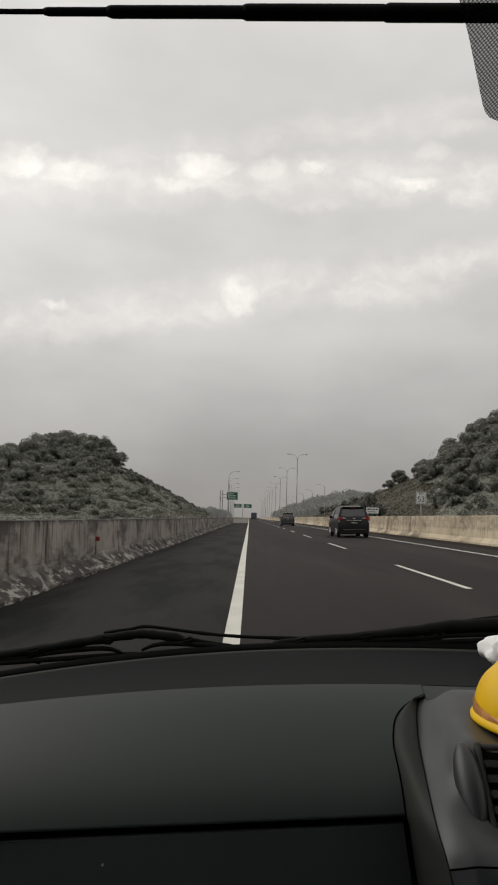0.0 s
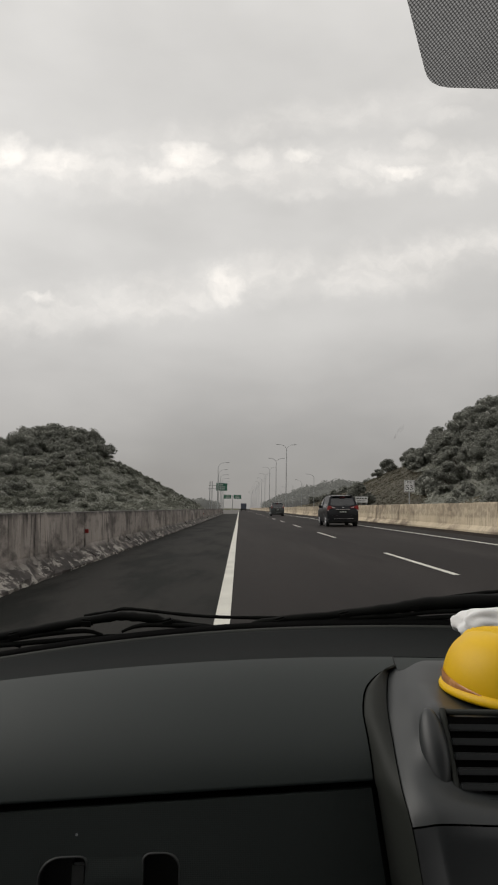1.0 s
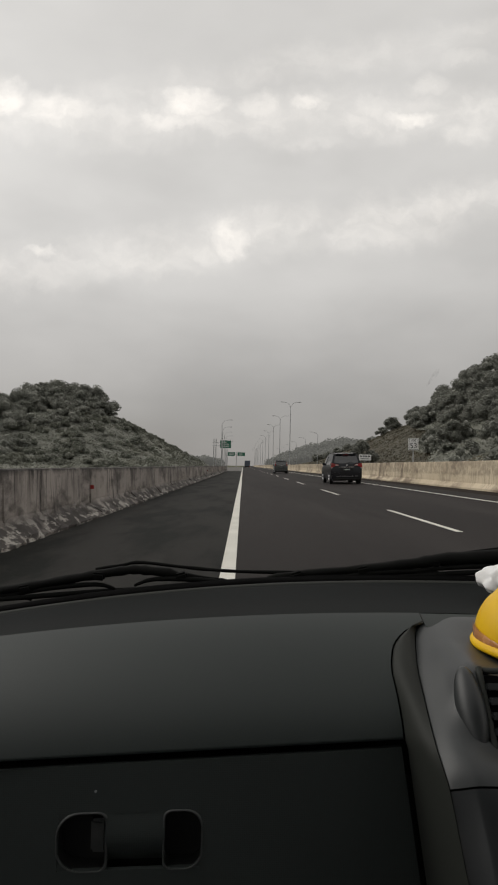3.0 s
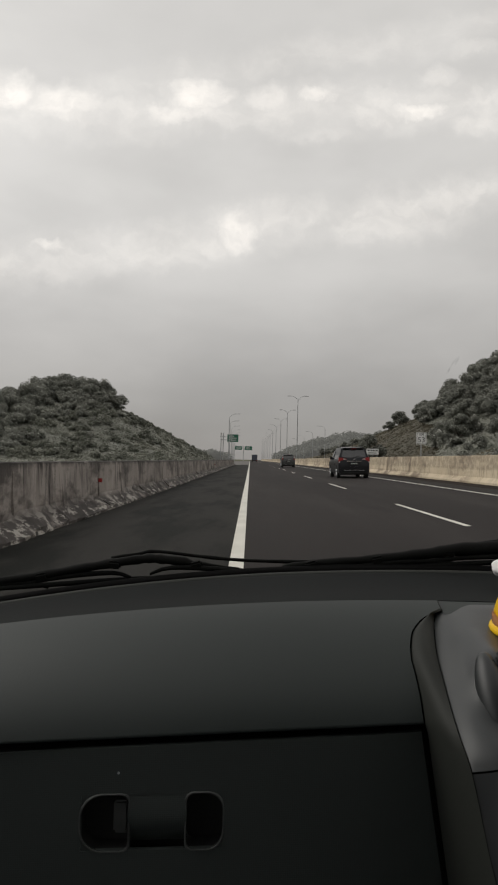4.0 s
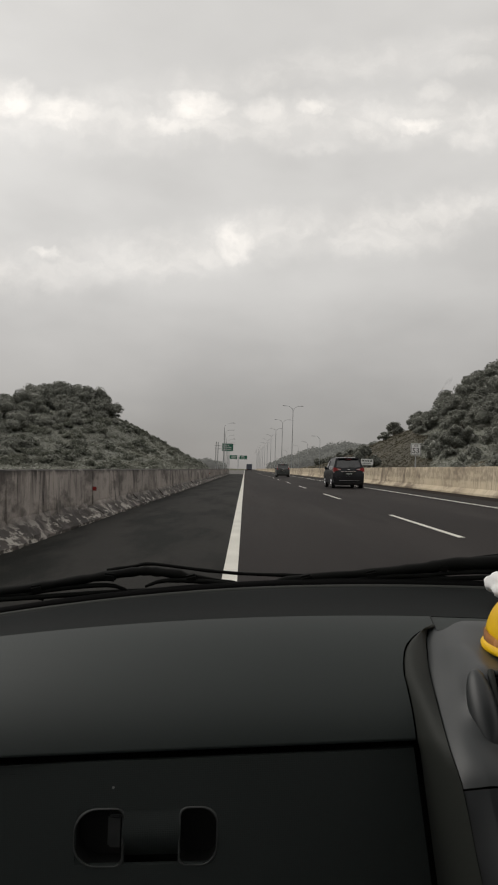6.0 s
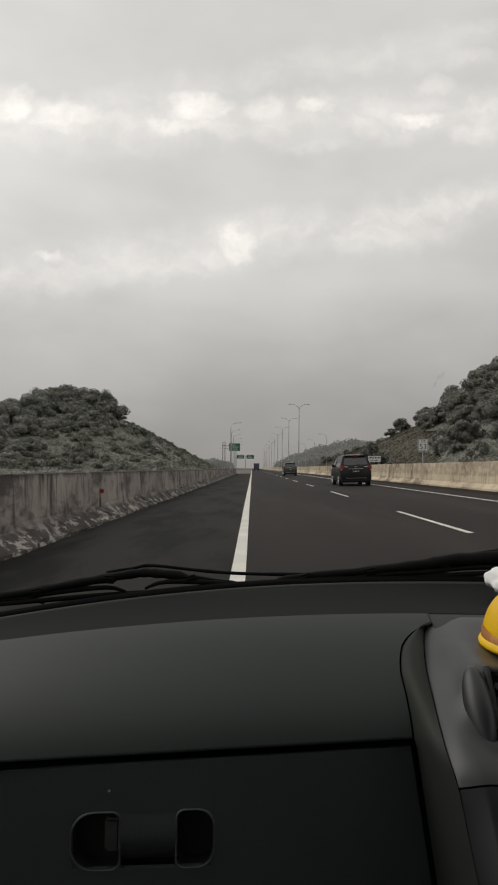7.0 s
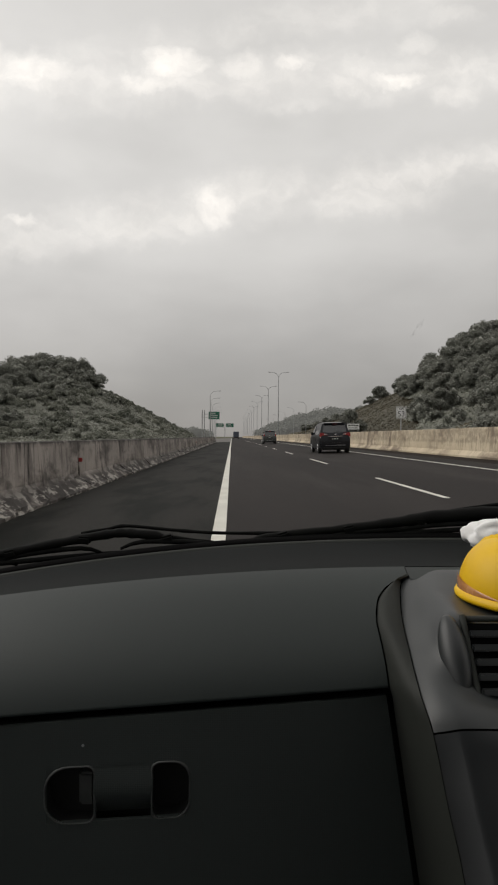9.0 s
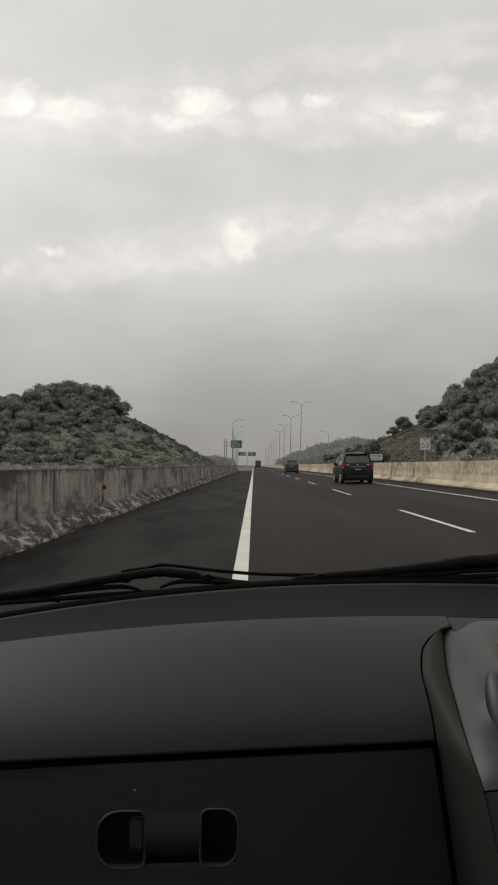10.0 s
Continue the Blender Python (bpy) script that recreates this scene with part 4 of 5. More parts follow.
# ---- vehicles ----
def people_carrier(name, paint, label, lamps_high, m):
    """A tall family car, its back at y = 0, standing on z = 0."""
    root = thing(name, label, "car", m=m)
    W = 0.9
    top = [(0.0, 0.62), (0.02, 0.92), (0.05, 1.02), (0.14, 1.22), (0.30, 1.62), (0.42, 1.72), (1.2, 1.78), (2.2, 1.76), (2.75, 1.62), (3.45, 1.08), (3.7, 1.02), (4.35, 0.86), (4.5, 0.6)]
    low = 0.30
    rows = []
    for l, z1 in top:
        zs = [low + (z1 - low) * k / 9 for k in range(10)]
        end = 0.93 if l < 0.01 or l > 4.4 else (0.975 if l < 0.06 or l > 4.2 else 1.0)

        def half(z):
            w = W * end
            if z < 0.5:
                w *= 0.96 + 0.04 * (z - low) / 0.2
            if z > 0.98:
                w *= 1 - 0.26 * ((z - 0.98) / 0.8) ** 1.15
            return w
        left = [(-half(z), l, z) for z in zs]
        crown = [(-half(z1) * 0.82, l, z1 + 0.035), (0, l, z1 + 0.05), (half(z1) * 0.82, l, z1 + 0.035)]
        rows.append(left + crown + [(half(z), l, z) for z in zs[::-1]])
    bm = bmesh.new()
    grid = sheet(bm, rows, closed=True)
    bm.faces.new(grid[0]), bm.faces.new(grid[-1][::-1])
    bmesh.ops.recalc_face_normals(bm, faces=bm.faces)
    for e in bm.edges:
        e.smooth = e.calc_face_angle(0) < 0.55
    part("body", bm, paint, root, smooth=True)
    # windows stand a little proud of the body
    bm = bmesh.new()
    sheet(bm, [[(-0.70, 0.115, 1.19), (0, 0.10, 1.19), (0.70, 0.115, 1.19)], [(-0.66, 0.20, 1.42), (0, 0.185, 1.43), (0.66, 0.20, 1.42)], [(-0.60, 0.275, 1.63), (0, 0.26, 1.64), (0.60, 0.275, 1.63)]])
    ob = part("rear_window", bm, "car_glass", root)
    ob.modifiers.new("thickness", "SOLIDIFY").thickness = 0.02
    for s in (-1, 1):
        for y0, y1, y2, y3 in ((0.55, 1.25, 1.2, 0.62), (1.33, 2.2, 2.15, 1.3), (2.28, 3.05, 2.68, 2.22)):
            bm = bmesh.new()
            sheet(bm, [[(s * 0.888, y0, 1.09), (s * 0.888, y1, 1.09)], [(s * 0.72, y3, 1.60), (s * 0.72, y2, 1.60)]])
            ob = part("side_window", bm, "car_glass", root)
            ob.modifiers.new("thickness", "SOLIDIFY").thickness = 0.03
        bm = boxed(s * 0.92 - 0.09, s * 0.92 + 0.09, 2.85, 3.0, 1.08, 1.24, 0.03)
        part("mirror", bm, paint, root)
        if lamps_high:
            bm = boxed(s * 0.77 - 0.07, s * 0.77 + 0.07, 0.02, 0.2, 1.05, 1.5, 0.02, m=Matrix.Translation((0, 0, 0)))
        else:
            # deep at the car's corner, drawn out to a point towards the tailgate's middle
            poly = [(s * 0.44, 1.07), (s * 0.44, 1.11), (s * 0.62, 1.16), (s * 0.80, 1.20), (s * 0.885, 1.19), (s * 0.90, 1.06), (s * 0.895, 0.93), (s * 0.80, 0.96), (s * 0.74, 1.03)]
            bm = prism(bmesh.new(), poly, -0.005, 0.17)
        lamp = part("tail_lamp", bm, "tail_red", root, "red tail lamp")
        if lamps_high:
            part("clear_lens", boxed(s * 0.77 - 0.072, s * 0.77 + 0.072, 0.012, 0.2, 1.27, 1.48, 0.02), "lens", lamp, "clear upper lens")
        else:
            part("clear_lens", prism(bmesh.new(), [(s * 0.46, 1.08), (s * 0.46, 1.105), (s * 0.64, 1.14), (s * 0.64, 1.075)], -0.012, 0.0), "lens", lamp, "clear inner lens")
            part("reversing_lens", boxed(s * 0.85 - 0.035, s * 0.85 + 0.035, -0.014, 0.05, 0.90, 0.97, 0.01), "lens", lamp)
        part("bumper_reflector", boxed(s * 0.68 - 0.1, s * 0.68 + 0.1, -0.045, 0.02, 0.5, 0.55, 0.006), "tail_red", root)
        part("roof_rail", tube(bmesh.new(), [(s * 0.6, 0.5, 1.79), (s * 0.6, 0.6, 1.83), (s * 0.6, 2.2, 1.83), (s * 0.6, 2.35, 1.79)], 0.02, 6), "black", root)
        for y in (0.82, 3.5):
            bm = tube(bmesh.new(), [(s * 0.70, y, 0.33), (s * 0.72, y, 0.33), (s * 0.88, y, 0.33), (s * 0.905, y, 0.33)], [0.30, 0.335, 0.335, 0.3], 20)
            wheel = part("wheel", bm, "tyre", root)
            bm = tube(bmesh.new(), [(s * 0.89, y, 0.33), (s * 0.912, y, 0.33)], [0.215, 0.19], 16)
            for q in range(5):
                a = q * 2 * math.pi / 5
                tube(bm, [(s * 0.915, y, 0.33), (s * 0.918, y + 0.19 * math.cos(a), 0.33 + 0.19 * math.sin(a))], 0.03, 5)
            part("rim", bm, "alloy", wheel)
            # flat black disc paints the shade inside the wheel arch
            part("wheel_arch", tube(bmesh.new(), [(s * 0.895, y, 0.36), (s * 0.903, y, 0.36)], [0.40, 0.40], 20), "hollow", root)
    part("bumper", boxed(-0.86, 0.86, -0.06, 0.14, 0.36, 0.68, 0.04), paint, root)
    part("bumper_trim", boxed(-0.60, 0.60, -0.07, 0.0, 0.44, 0.475, 0.012), "alloy", root)
    part("number_plate_recess", boxed(-0.36, 0.36, -0.012, 0.03, 0.76, 0.93, 0.01), "hollow", root)
    plate = part("number_plate", boxed(-0.22, 0.22, -0.02, -0.005, 0.78, 0.9, 0.004), "black", root)
    for x0, x1 in ((-0.17, -0.13), (-0.09, 0.05), (0.09, 0.17)):
        part("lettering_bar", boxed(x0, x1, -0.025, -0.019, 0.815, 0.87), "lettering", plate)
    if lamps_high:
        part("tailgate_strip", boxed(-0.68, 0.68, -0.01, 0.08, 1.10, 1.135, 0.008), "chrome", root, "wide chrome strip")
    part("chrome_strip", boxed(-0.42, 0.42, -0.02, 0.03, 0.965, 0.995, 0.006), "chrome", root)
    part("badge", tube(bmesh.new(), [(-0.07, -0.005, 1.085), (0.07, -0.005, 1.085)], 0.028, 8), "chrome", root)
    part("rear_wiper", tube(bmesh.new(), [(0.0, 0.08, 1.20), (0.12, 0.10, 1.24), (0.34, 0.115, 1.25)], 0.012, 6), "black", root)
    part("brake_light", boxed(-0.14, 0.14, 0.13, 0.2, 1.675, 1.70, 0.006), "tail_red", root)
    part("roof_aerial", tube(bmesh.new(), [(0, 0.6, 1.8), (0, 0.45, 1.95)], 0.012, 6), "black", root)
    part("lower_bumper", boxed(-0.80, 0.80, -0.05, 0.1, 0.27, 0.36, 0.02), "hollow", root)
    part("spoiler", boxed(-0.6, 0.6, 0.14, 0.45, 1.70, 1.76, 0.02), paint, root)
    part("underbody", boxed(-0.8, 0.8, 0.1, 4.3, 0.2, 0.4), "hollow", root)
    return root


people_carrier("family_car", "car_paint", "black people carrier with red tail lamps in the fast lane", False, pose(6.0, 35, 0.18, 0, math.degrees(-math.atan(CROSS)), 0))
people_carrier("family_car", "car_paint_far", "dark grey people carrier with upright tail lamps, farther along the road", True, pose(5.2, 82, 0.155, 0, math.degrees(-math.atan(CROSS)), 0))

truck = thing("box_truck", "blue-grey box truck seen from behind, far along the road", "truck", m=pose(1.9, 262, 0.05))
part("cargo_box", boxed(-1.2, 1.2, 0, 6, 0.9, 3.2, 0.04), "cargo", truck)
part("cab", boxed(-1.1, 1.1, 6.1, 7.8, 0.6, 2.5, 0.12), "white_sign", truck)
part("chassis", boxed(-0.9, 0.9, 0.1, 7.6, 0.55, 0.9), "hollow", truck)
for s in (-1, 1):
    for y in (1.2, 6.6):
        part("wheel", tube(bmesh.new(), [(s * 0.8, y, 0.48), (s * 1.1, y, 0.48)], 0.48, 16), "tyre", truck)
    part("tail_lamp", boxed(s * 0.95 - 0.14, s * 0.95 + 0.14, -0.05, 0.0, 0.7, 0.85), "tail_red", truck)


# ---- the car that carries the camera ----
car = thing("car_interior", "dark grey plastic car dashboard and cabin", "car interior")


def gap_at(x):
    return 0.68, 0.8775 + 0.072 * max(x, -0.4)


def crease_at(x):
    q = max(x, -0.45)
    return 0.81, 0.9545 + 0.07 * q - 0.15 * q * q


def edge_at(x):
    q = max(x, -0.55)
    return 1.06 - (0.25 * (q - 0.1) ** 2 if q < 0.1 else 0), 0.9365 + 0.075 * q - 0.11 * q * q


def pad_point(x, s):
    """s: 0 at the glovebox gap, 1 at the crease, 2 at the foot of the windscreen."""
    (y0, z0), (y1, z1), (y2, z2) = gap_at(x), crease_at(x), edge_at(x)
    if s <= 1:
        a = s * math.pi / 2
        fy, fz = 0.62 * (1 - math.cos(a)) + 0.38 * s, 0.62 * math.sin(a) + 0.38 * s
        return x, y0 + (y1 - y0) * fy, z0 + (z1 - z0) * fz
    t = s - 1
    return x, y1 + (y2 - y1) * t, z1 + (z2 - z1) * t - 0.006 * math.sin(t * math.pi)


def pad_right(s):
    return float(np.interp(s, [0, 0.2, 0.44, 0.52, 0.6, 0.65, 0.7, 0.75, 0.8, 0.84, 0.87, 1.0], [0.1535, 0.1532, 0.1525, 0.1545, 0.158, 0.1612, 0.1662, 0.1728, 0.1815, 0.1905, 0.2005, 0.203]))


bm = bmesh.new()
rows = []
for k in range(47):
    s = k / 46
    xr = pad_right(s)
    rows.append([pad_point(-0.62 + (xr + 0.62) * j / 40, s) for j in range(41)])
sheet(bm, [[(p[0], p[1] + 0.04, p[2] + 0.002) for p in rows[0]]] + [[(p[0], p[1] + 0.004, p[2] - 0.0015) for p in rows[0]]] + rows[0:])
dash = part("dashboard_pad", bm, "dash", car, "dark grey grained plastic dashboard pad", smooth=True)
# top shelf, coloured darker than the pad
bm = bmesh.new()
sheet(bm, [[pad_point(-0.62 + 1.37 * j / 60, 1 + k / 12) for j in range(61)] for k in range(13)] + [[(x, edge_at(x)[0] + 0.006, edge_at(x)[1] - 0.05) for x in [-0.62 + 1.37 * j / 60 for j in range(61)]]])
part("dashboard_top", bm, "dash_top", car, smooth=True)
# the body behind the gaps, coloured near black for their shade
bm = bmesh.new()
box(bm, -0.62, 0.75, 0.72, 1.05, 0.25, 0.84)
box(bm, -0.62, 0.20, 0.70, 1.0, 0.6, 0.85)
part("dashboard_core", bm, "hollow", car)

# glovebox door with a bar handle between two pockets
HX0, HX1, HZ0, HZ1 = -0.131, -0.013, 0.7790, 0.8245
door_y = 0.681


def tilt(x):
    """The handle rises a little towards the middle of the car."""
    return 0.05 * (x + 0.072)


def door_edge(z):
    return 0.153 + (0.88 - z) * 0.155


bm = bmesh.new()
xs = [-0.62, -0.5, -0.3, HX0, HX0 + 0.0393, HX1 - 0.0297, HX1, 0.06, 0.12]
zs = [0.62, 0.70, HZ0, HZ1, 0.85]
outer = []
for z in zs + [9]:
    row = []
    for x in xs + [9]:
        top = gap_at(min(x, 0.15))[1] - 0.0075
        zz = top if z == 9 else z + (tilt(x) if z in (HZ0, HZ1) and x != 9 else 0)
        row.append(bm.verts.new((door_edge(zz) if x == 9 else x, door_y + (0.003 if x == 9 else 0), zz)))
    outer.append(row)
pockets = {(2, 3), (2, 4), (2, 5)}
for i in range(len(zs)):
    for j in range(len(xs)):
        if (i, j) not in pockets:
            bm.faces.new((outer[i][j], outer[i][j + 1], outer[i + 1][j + 1], outer[i + 1][j]))
door = part("glovebox_door", bm, "dash_low", car, "dark grey plastic glovebox door")
shell = door.modifiers.new("thickness", "SOLIDIFY")
shell.thickness, shell.offset = 0.004, -1 if door.data.polygons[0].normal.y < 0 else 1


RIM = ((0.0017, 0.0004), (0.0011, -0.0009), (0.0003, -0.0010), (-0.0004, -0.0001), (-0.001, 0.002))
INSIDE = ((-0.001, 0.002), (-0.0014, 0.006), (-0.002, 0.04))


def pocket_ring(x0, x1, r0, r1, n=7):
    ring = []
    for cx, cz, r, a0 in ((x1 - r1, HZ1 - r1, r1, 0), (x0 + r0, HZ1 - r0, r0, 90), (x0 + r0, HZ0 + r0, r0, 180), (x1 - r1, HZ0 + r1, r1, 270)):
        for k in range(n + 1):
            a = radians(a0 + 90 * k / n)
            ring.append((cx + r * math.cos(a), cz + r * math.sin(a) + tilt(cx + r * math.cos(a))))
    return ring


def pocket(x0, x1, r0, r1, levels):
    """A rounded hollow with a raised rim."""
    mx, mz = (x0 + x1) / 2, (HZ0 + HZ1) / 2 + tilt((x0 + x1) / 2)
    ring = pocket_ring(x0, x1, r0, r1)
    bm = bmesh.new()
    sheet(bm, [[(x + math.copysign(grow, x - mx), door_y + dy, z + math.copysign(grow, z - mz)) for x, z in ring] for grow, dy in levels], closed=True)
    return bm


def pocket_plate(x0, x1, r0, r1):
    """The door's face between the rounded hollow and its square cut-out."""
    mx, mz, hw, hh = (x0 + x1) / 2, (HZ0 + HZ1) / 2 + tilt((x0 + x1) / 2), (x1 - x0) / 2, (HZ1 - HZ0) / 2
    inner, outer = [], []
    for x, z in pocket_ring(x0, x1, r0, r1):
        far = max(abs(x - mx) / hw, abs(z - mz) / hh)
        inner.append((x, door_y + 0.0007, z))
        outer.append((mx + (x - mx) / far * 1.12, door_y + 0.0007, mz + (z - mz) / far * 1.12))
    bm = bmesh.new()
    sheet(bm, [outer, inner], closed=True)
    return bm


# pocket back and walls coloured near black as their shade
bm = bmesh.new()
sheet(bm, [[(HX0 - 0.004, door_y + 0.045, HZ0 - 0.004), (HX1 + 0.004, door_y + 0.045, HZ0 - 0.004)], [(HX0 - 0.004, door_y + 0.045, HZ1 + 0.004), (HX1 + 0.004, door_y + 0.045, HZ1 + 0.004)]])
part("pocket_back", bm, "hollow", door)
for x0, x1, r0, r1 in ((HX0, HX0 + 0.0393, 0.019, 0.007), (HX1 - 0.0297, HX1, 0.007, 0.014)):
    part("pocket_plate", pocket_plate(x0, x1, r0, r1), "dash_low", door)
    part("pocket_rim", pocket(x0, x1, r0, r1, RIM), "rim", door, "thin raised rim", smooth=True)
    part("handle_pocket", pocket(x0, x1, r0, r1, INSIDE), "hollow", door, "hollow beside the handle bar, its shade coloured black", smooth=True)
bm = bmesh.new()
rows = []
for k in range(13):
    f = k / 12
    rows.append([(x, door_y + 0.0006 - 0.002 * math.sin(f * math.pi) + 0.034 * max(0, f - 0.38) ** 2, HZ1 - (HZ1 - HZ0) * f + tilt(x)) for x in (HX0 + 0.0393, -0.083, -0.07, -0.055, HX1 - 0.0297)])
sheet(bm, rows)
part("handle_bar", bm, "dash_low", door, smooth=True)
part("catch", boxed(HX0 + 0.0255, HX0 + 0.0385, door_y + 0.007, door_y + 0.03, HZ0 + 0.008, HZ1 - 0.010, 0.002), "rim", door, "grey catch, its lit face put into the colour")
part("screw_dot", tube(bmesh.new(), [(-0.1005, door_y - 0.0005, 0.8415), (-0.1005, door_y + 0.004, 0.8415)], 0.0011, 8), "galvanised", door)

# trim strip and centre console
seam = [Vector(pad_point(pad_right(q), q)) + Vector((0.0016, 0.001, -0.001)) for q in [0.87 * (1 - k / 24) for k in range(25)]]
seam += [Vector((door_edge(z) + 0.0045, 0.682, z)) for z in [0.88 - 0.28 * k / 14 for k in range(15)]]
LIP_LINE = [(0.242, 0.842, 0.9525), (0.201, 0.802, 0.9535), (0.180, 0.74, 0.939), (0.171, 0.68, 0.9185), (0.165, 0.63, 0.903), (0.165, 0.602, 0.889), (0.168, 0.578, 0.849), (0.171, 0.553, 0.81), (0.168, 0.52, 0.749), (0.165, 0.46, 0.66)]
LIP = curve_points(LIP_LINE, 73)
lip = [LIP[8 + k] for k in range(25)] + [LIP[32 + round(40 * k / 15)] for k in range(1, 16)]
bm = bmesh.new()
sheet(bm, [[a.lerp(b, f) + Vector((-0.002 * math.sin(f * math.pi), -0.004 * math.sin(f * math.pi), 0.004 * math.sin(f * math.pi))) for a, b in zip(seam, lip)] for f in [k / 6 for k in range(7)]])
part("trim_strip", bm, "trim", car, smooth=True)
corner = [pad_point(pad_right(q) + 0.0006, q) for q in (0.87, 0.9, 0.94, 0.97, 1.0)]
bm = bmesh.new()
sheet(bm, [[(x, y, z - 0.0005) for x, y, z in [pad_point(max(pad_right(q), 0.2005) + 0.0012 + 0.54 * j / 20, q) for j in range(21)]] for q in [0.83 + 0.17 * k / 8 for k in range(9)]])
part("corner_panel", bm, "dash", car, smooth=True)
part("corner_seam", tube(bmesh.new(), [(x, y, z + 0.0002) for x, y, z in corner], 0.0006, 6), "hollow", car)



def pod_height(y, z):
    """How high the console stands behind its lip."""
    flat = float(np.interp(y, [0.60, 0.612, 0.668, 0.680, 0.70, 0.74, 0.77, 0.80, 0.84], [0.86, 0.876, 0.9455, 0.9478, 0.9478, 0.9490, 0.9520, 0.9555, 0.9545]))
    return flat if y > 0.69 else max(z, flat)


def console_rows(i0, i1):
    rows = []
    soft = [(0.001, -0.0012), (0.0035, 0.0015), (0.009, 0.006), (0.016, 0.0085), (0.019, 0.0086), (0.022, 0.0085), (0.028, 0.0075), (0.034, 0.006), (0.04, 0.0045), (0.047, 0.003), (0.056, 0.001), (0.07, -0.001), (0.11, -0.002), (0.2, -0.002), (0.32, -0.002), (0.5, -0.02)]
    firm = [-0.0012, 0.0, 0.0012, 0.0056, 0.0067, 0.0072, 0.0075, 0.0075, 0.0075, 0.0074, 0.0072, 0.007, 0.006, 0.005, 0.004, -0.01]
    for (dx, low), high in zip(soft, firm):
        w = min(max((dx - 0.010) / 0.028, 0), 1)
        w = w * w * (3 - 2 * w)
        row = []
        for i in range(i0, i1):
            p = LIP[i]
            d = LIP[min(i + 1, 72)] - LIP[max(i - 1, 0)]
            n = Vector((0, d.z, -d.y)).normalized()
            if n.y > 0 or n.z < 0:
                n = -n
            mix = min(max((i - 33) / 9, 0), 1)
            back = min(max((p.y - 0.74) / 0.05, 0), 1)
            low_here = low + (min(0.0055, 0.001 + 0.6 * dx) - low) * back
            q = p + Vector((dx, 0, 0)) + n * (low_here + (high - low_here) * mix)
            if p.y > 0.60 and p.z > 0.86:
                q.z += w * (pod_height(p.y, p.z) - p.z)
            row.append(q)
        rows.append(row)
    return rows


CUT = 41
bm = bmesh.new()
sheet(bm, console_rows(0, CUT))
console = part("centre_console", bm, "console", car, "smooth grey plastic centre console", smooth=True)
bm = bmesh.new()
sheet(bm, [[p + Vector((0, 0, -0.0015)) for p in r] for r in console_rows(CUT - 1, 73)])
part("radio_surround", bm, "radio", car, "dark glossy plastic radio surround", smooth=True)
part("radio_button", tube(bmesh.new(), [(0.248, 0.568, 0.855), (0.248, 0.60, 0.868)], [0.014, 0.016], 16), "rubber", car)

# air vent on the raised part


def on_pod(x, f, out):
    """A point of the pod's front, f from its top to its foot, out from it."""
    return Vector((x, 0.671 - 0.065 * f - 0.78 * out, 0.950 - 0.082 * f + 0.62 * out))


# near-black sheet close behind the slats paints the shade between them
bm = bmesh.new()
sheet(bm, [[on_pod(0.2125 - 0.003 * f + 0.008 * f ** 6, f, 0.0035), on_pod(0.60, f, 0.0035)] for f in [0.06 + 0.9 * k / 10 for k in range(11)]])
vent = part("air_vent", bm, "cowl", console, "air vent with horizontal slats, the shade between them coloured black")
vent.modifiers.new("thickness", "SOLIDIFY").thickness = 0.001
bm = bmesh.new()
tube(bm, [on_pod(0.2105 - 0.003 * f + 0.006 * f ** 6, f, 0.0045) for f in [k / 12 for k in range(12)]] + [on_pod(0.217, 0.985, 0.0045), on_pod(0.226, 1.0, 0.0045), on_pod(0.60, 1.0, 0.0045)], 0.0026, 8)
tube(bm, [on_pod(0.210, 0.02, 0.003), on_pod(0.60, 0.02, 0.003)], 0.0026, 8)
part("vent_frame", bm, "trim", vent, smooth=True)
for k in range(8):
    f = 0.15 + 0.107 * k
    a = on_pod(0.2125 - 0.003 * f + 0.006 * f ** 6, f, 0.0055)
    part("slat", boxed(a.x, 0.60, -0.003, 0.003, -0.0027, 0.0027, 0.0012, m=pose(0, a.y, a.z, -20, 0, 0)), "console", vent)
bm = bmesh.new()
bmesh.ops.create_uvsphere(bm, u_segments=24, v_segments=14, radius=1.0)
bmesh.ops.transform(bm, matrix=pose(0.199, 0.652, 0.925, -38, 0, 0) @ Matrix.Diagonal((0.0115, 0.0125, 0.034, 1)), verts=bm.verts)
part("vent_shoulder", bm, "console", console, smooth=True)

# windscreen foot and wipers
bm = bmesh.new()
xs = [-0.62 + 1.37 * j / 40 for j in range(41)]
sheet(bm, [[(x, edge_at(x)[0] + dy, edge_at(x)[1] + dz) for x in xs] for dy, dz in ((0.008, -0.03), (0.009, 0.0005), (0.014, 0.004), (0.03, 0.005), (0.06, 0.000), (0.10, -0.02), (0.16, -0.12))])
part("cowl", bm, "cowl", car, "black rubber windscreen cowl", smooth=True)
# rolled edge in a paler colour that paints its highlight
bm = bmesh.new()
sheet(bm, [[(x, edge_at(x)[0] + dy, edge_at(x)[1] + dz) for x in xs] for dy, dz in ((-0.0075, -0.001), (-0.006, 0.0012), (-0.002, 0.0022), (0.003, 0.0015), (0.0055, -0.002), (0.006, -0.012))])
part("shelf_lip", bm, "trim", car, "rolled edge of the dashboard top, its highlight put into a paler colour", smooth=True)
g = random.Random(8)


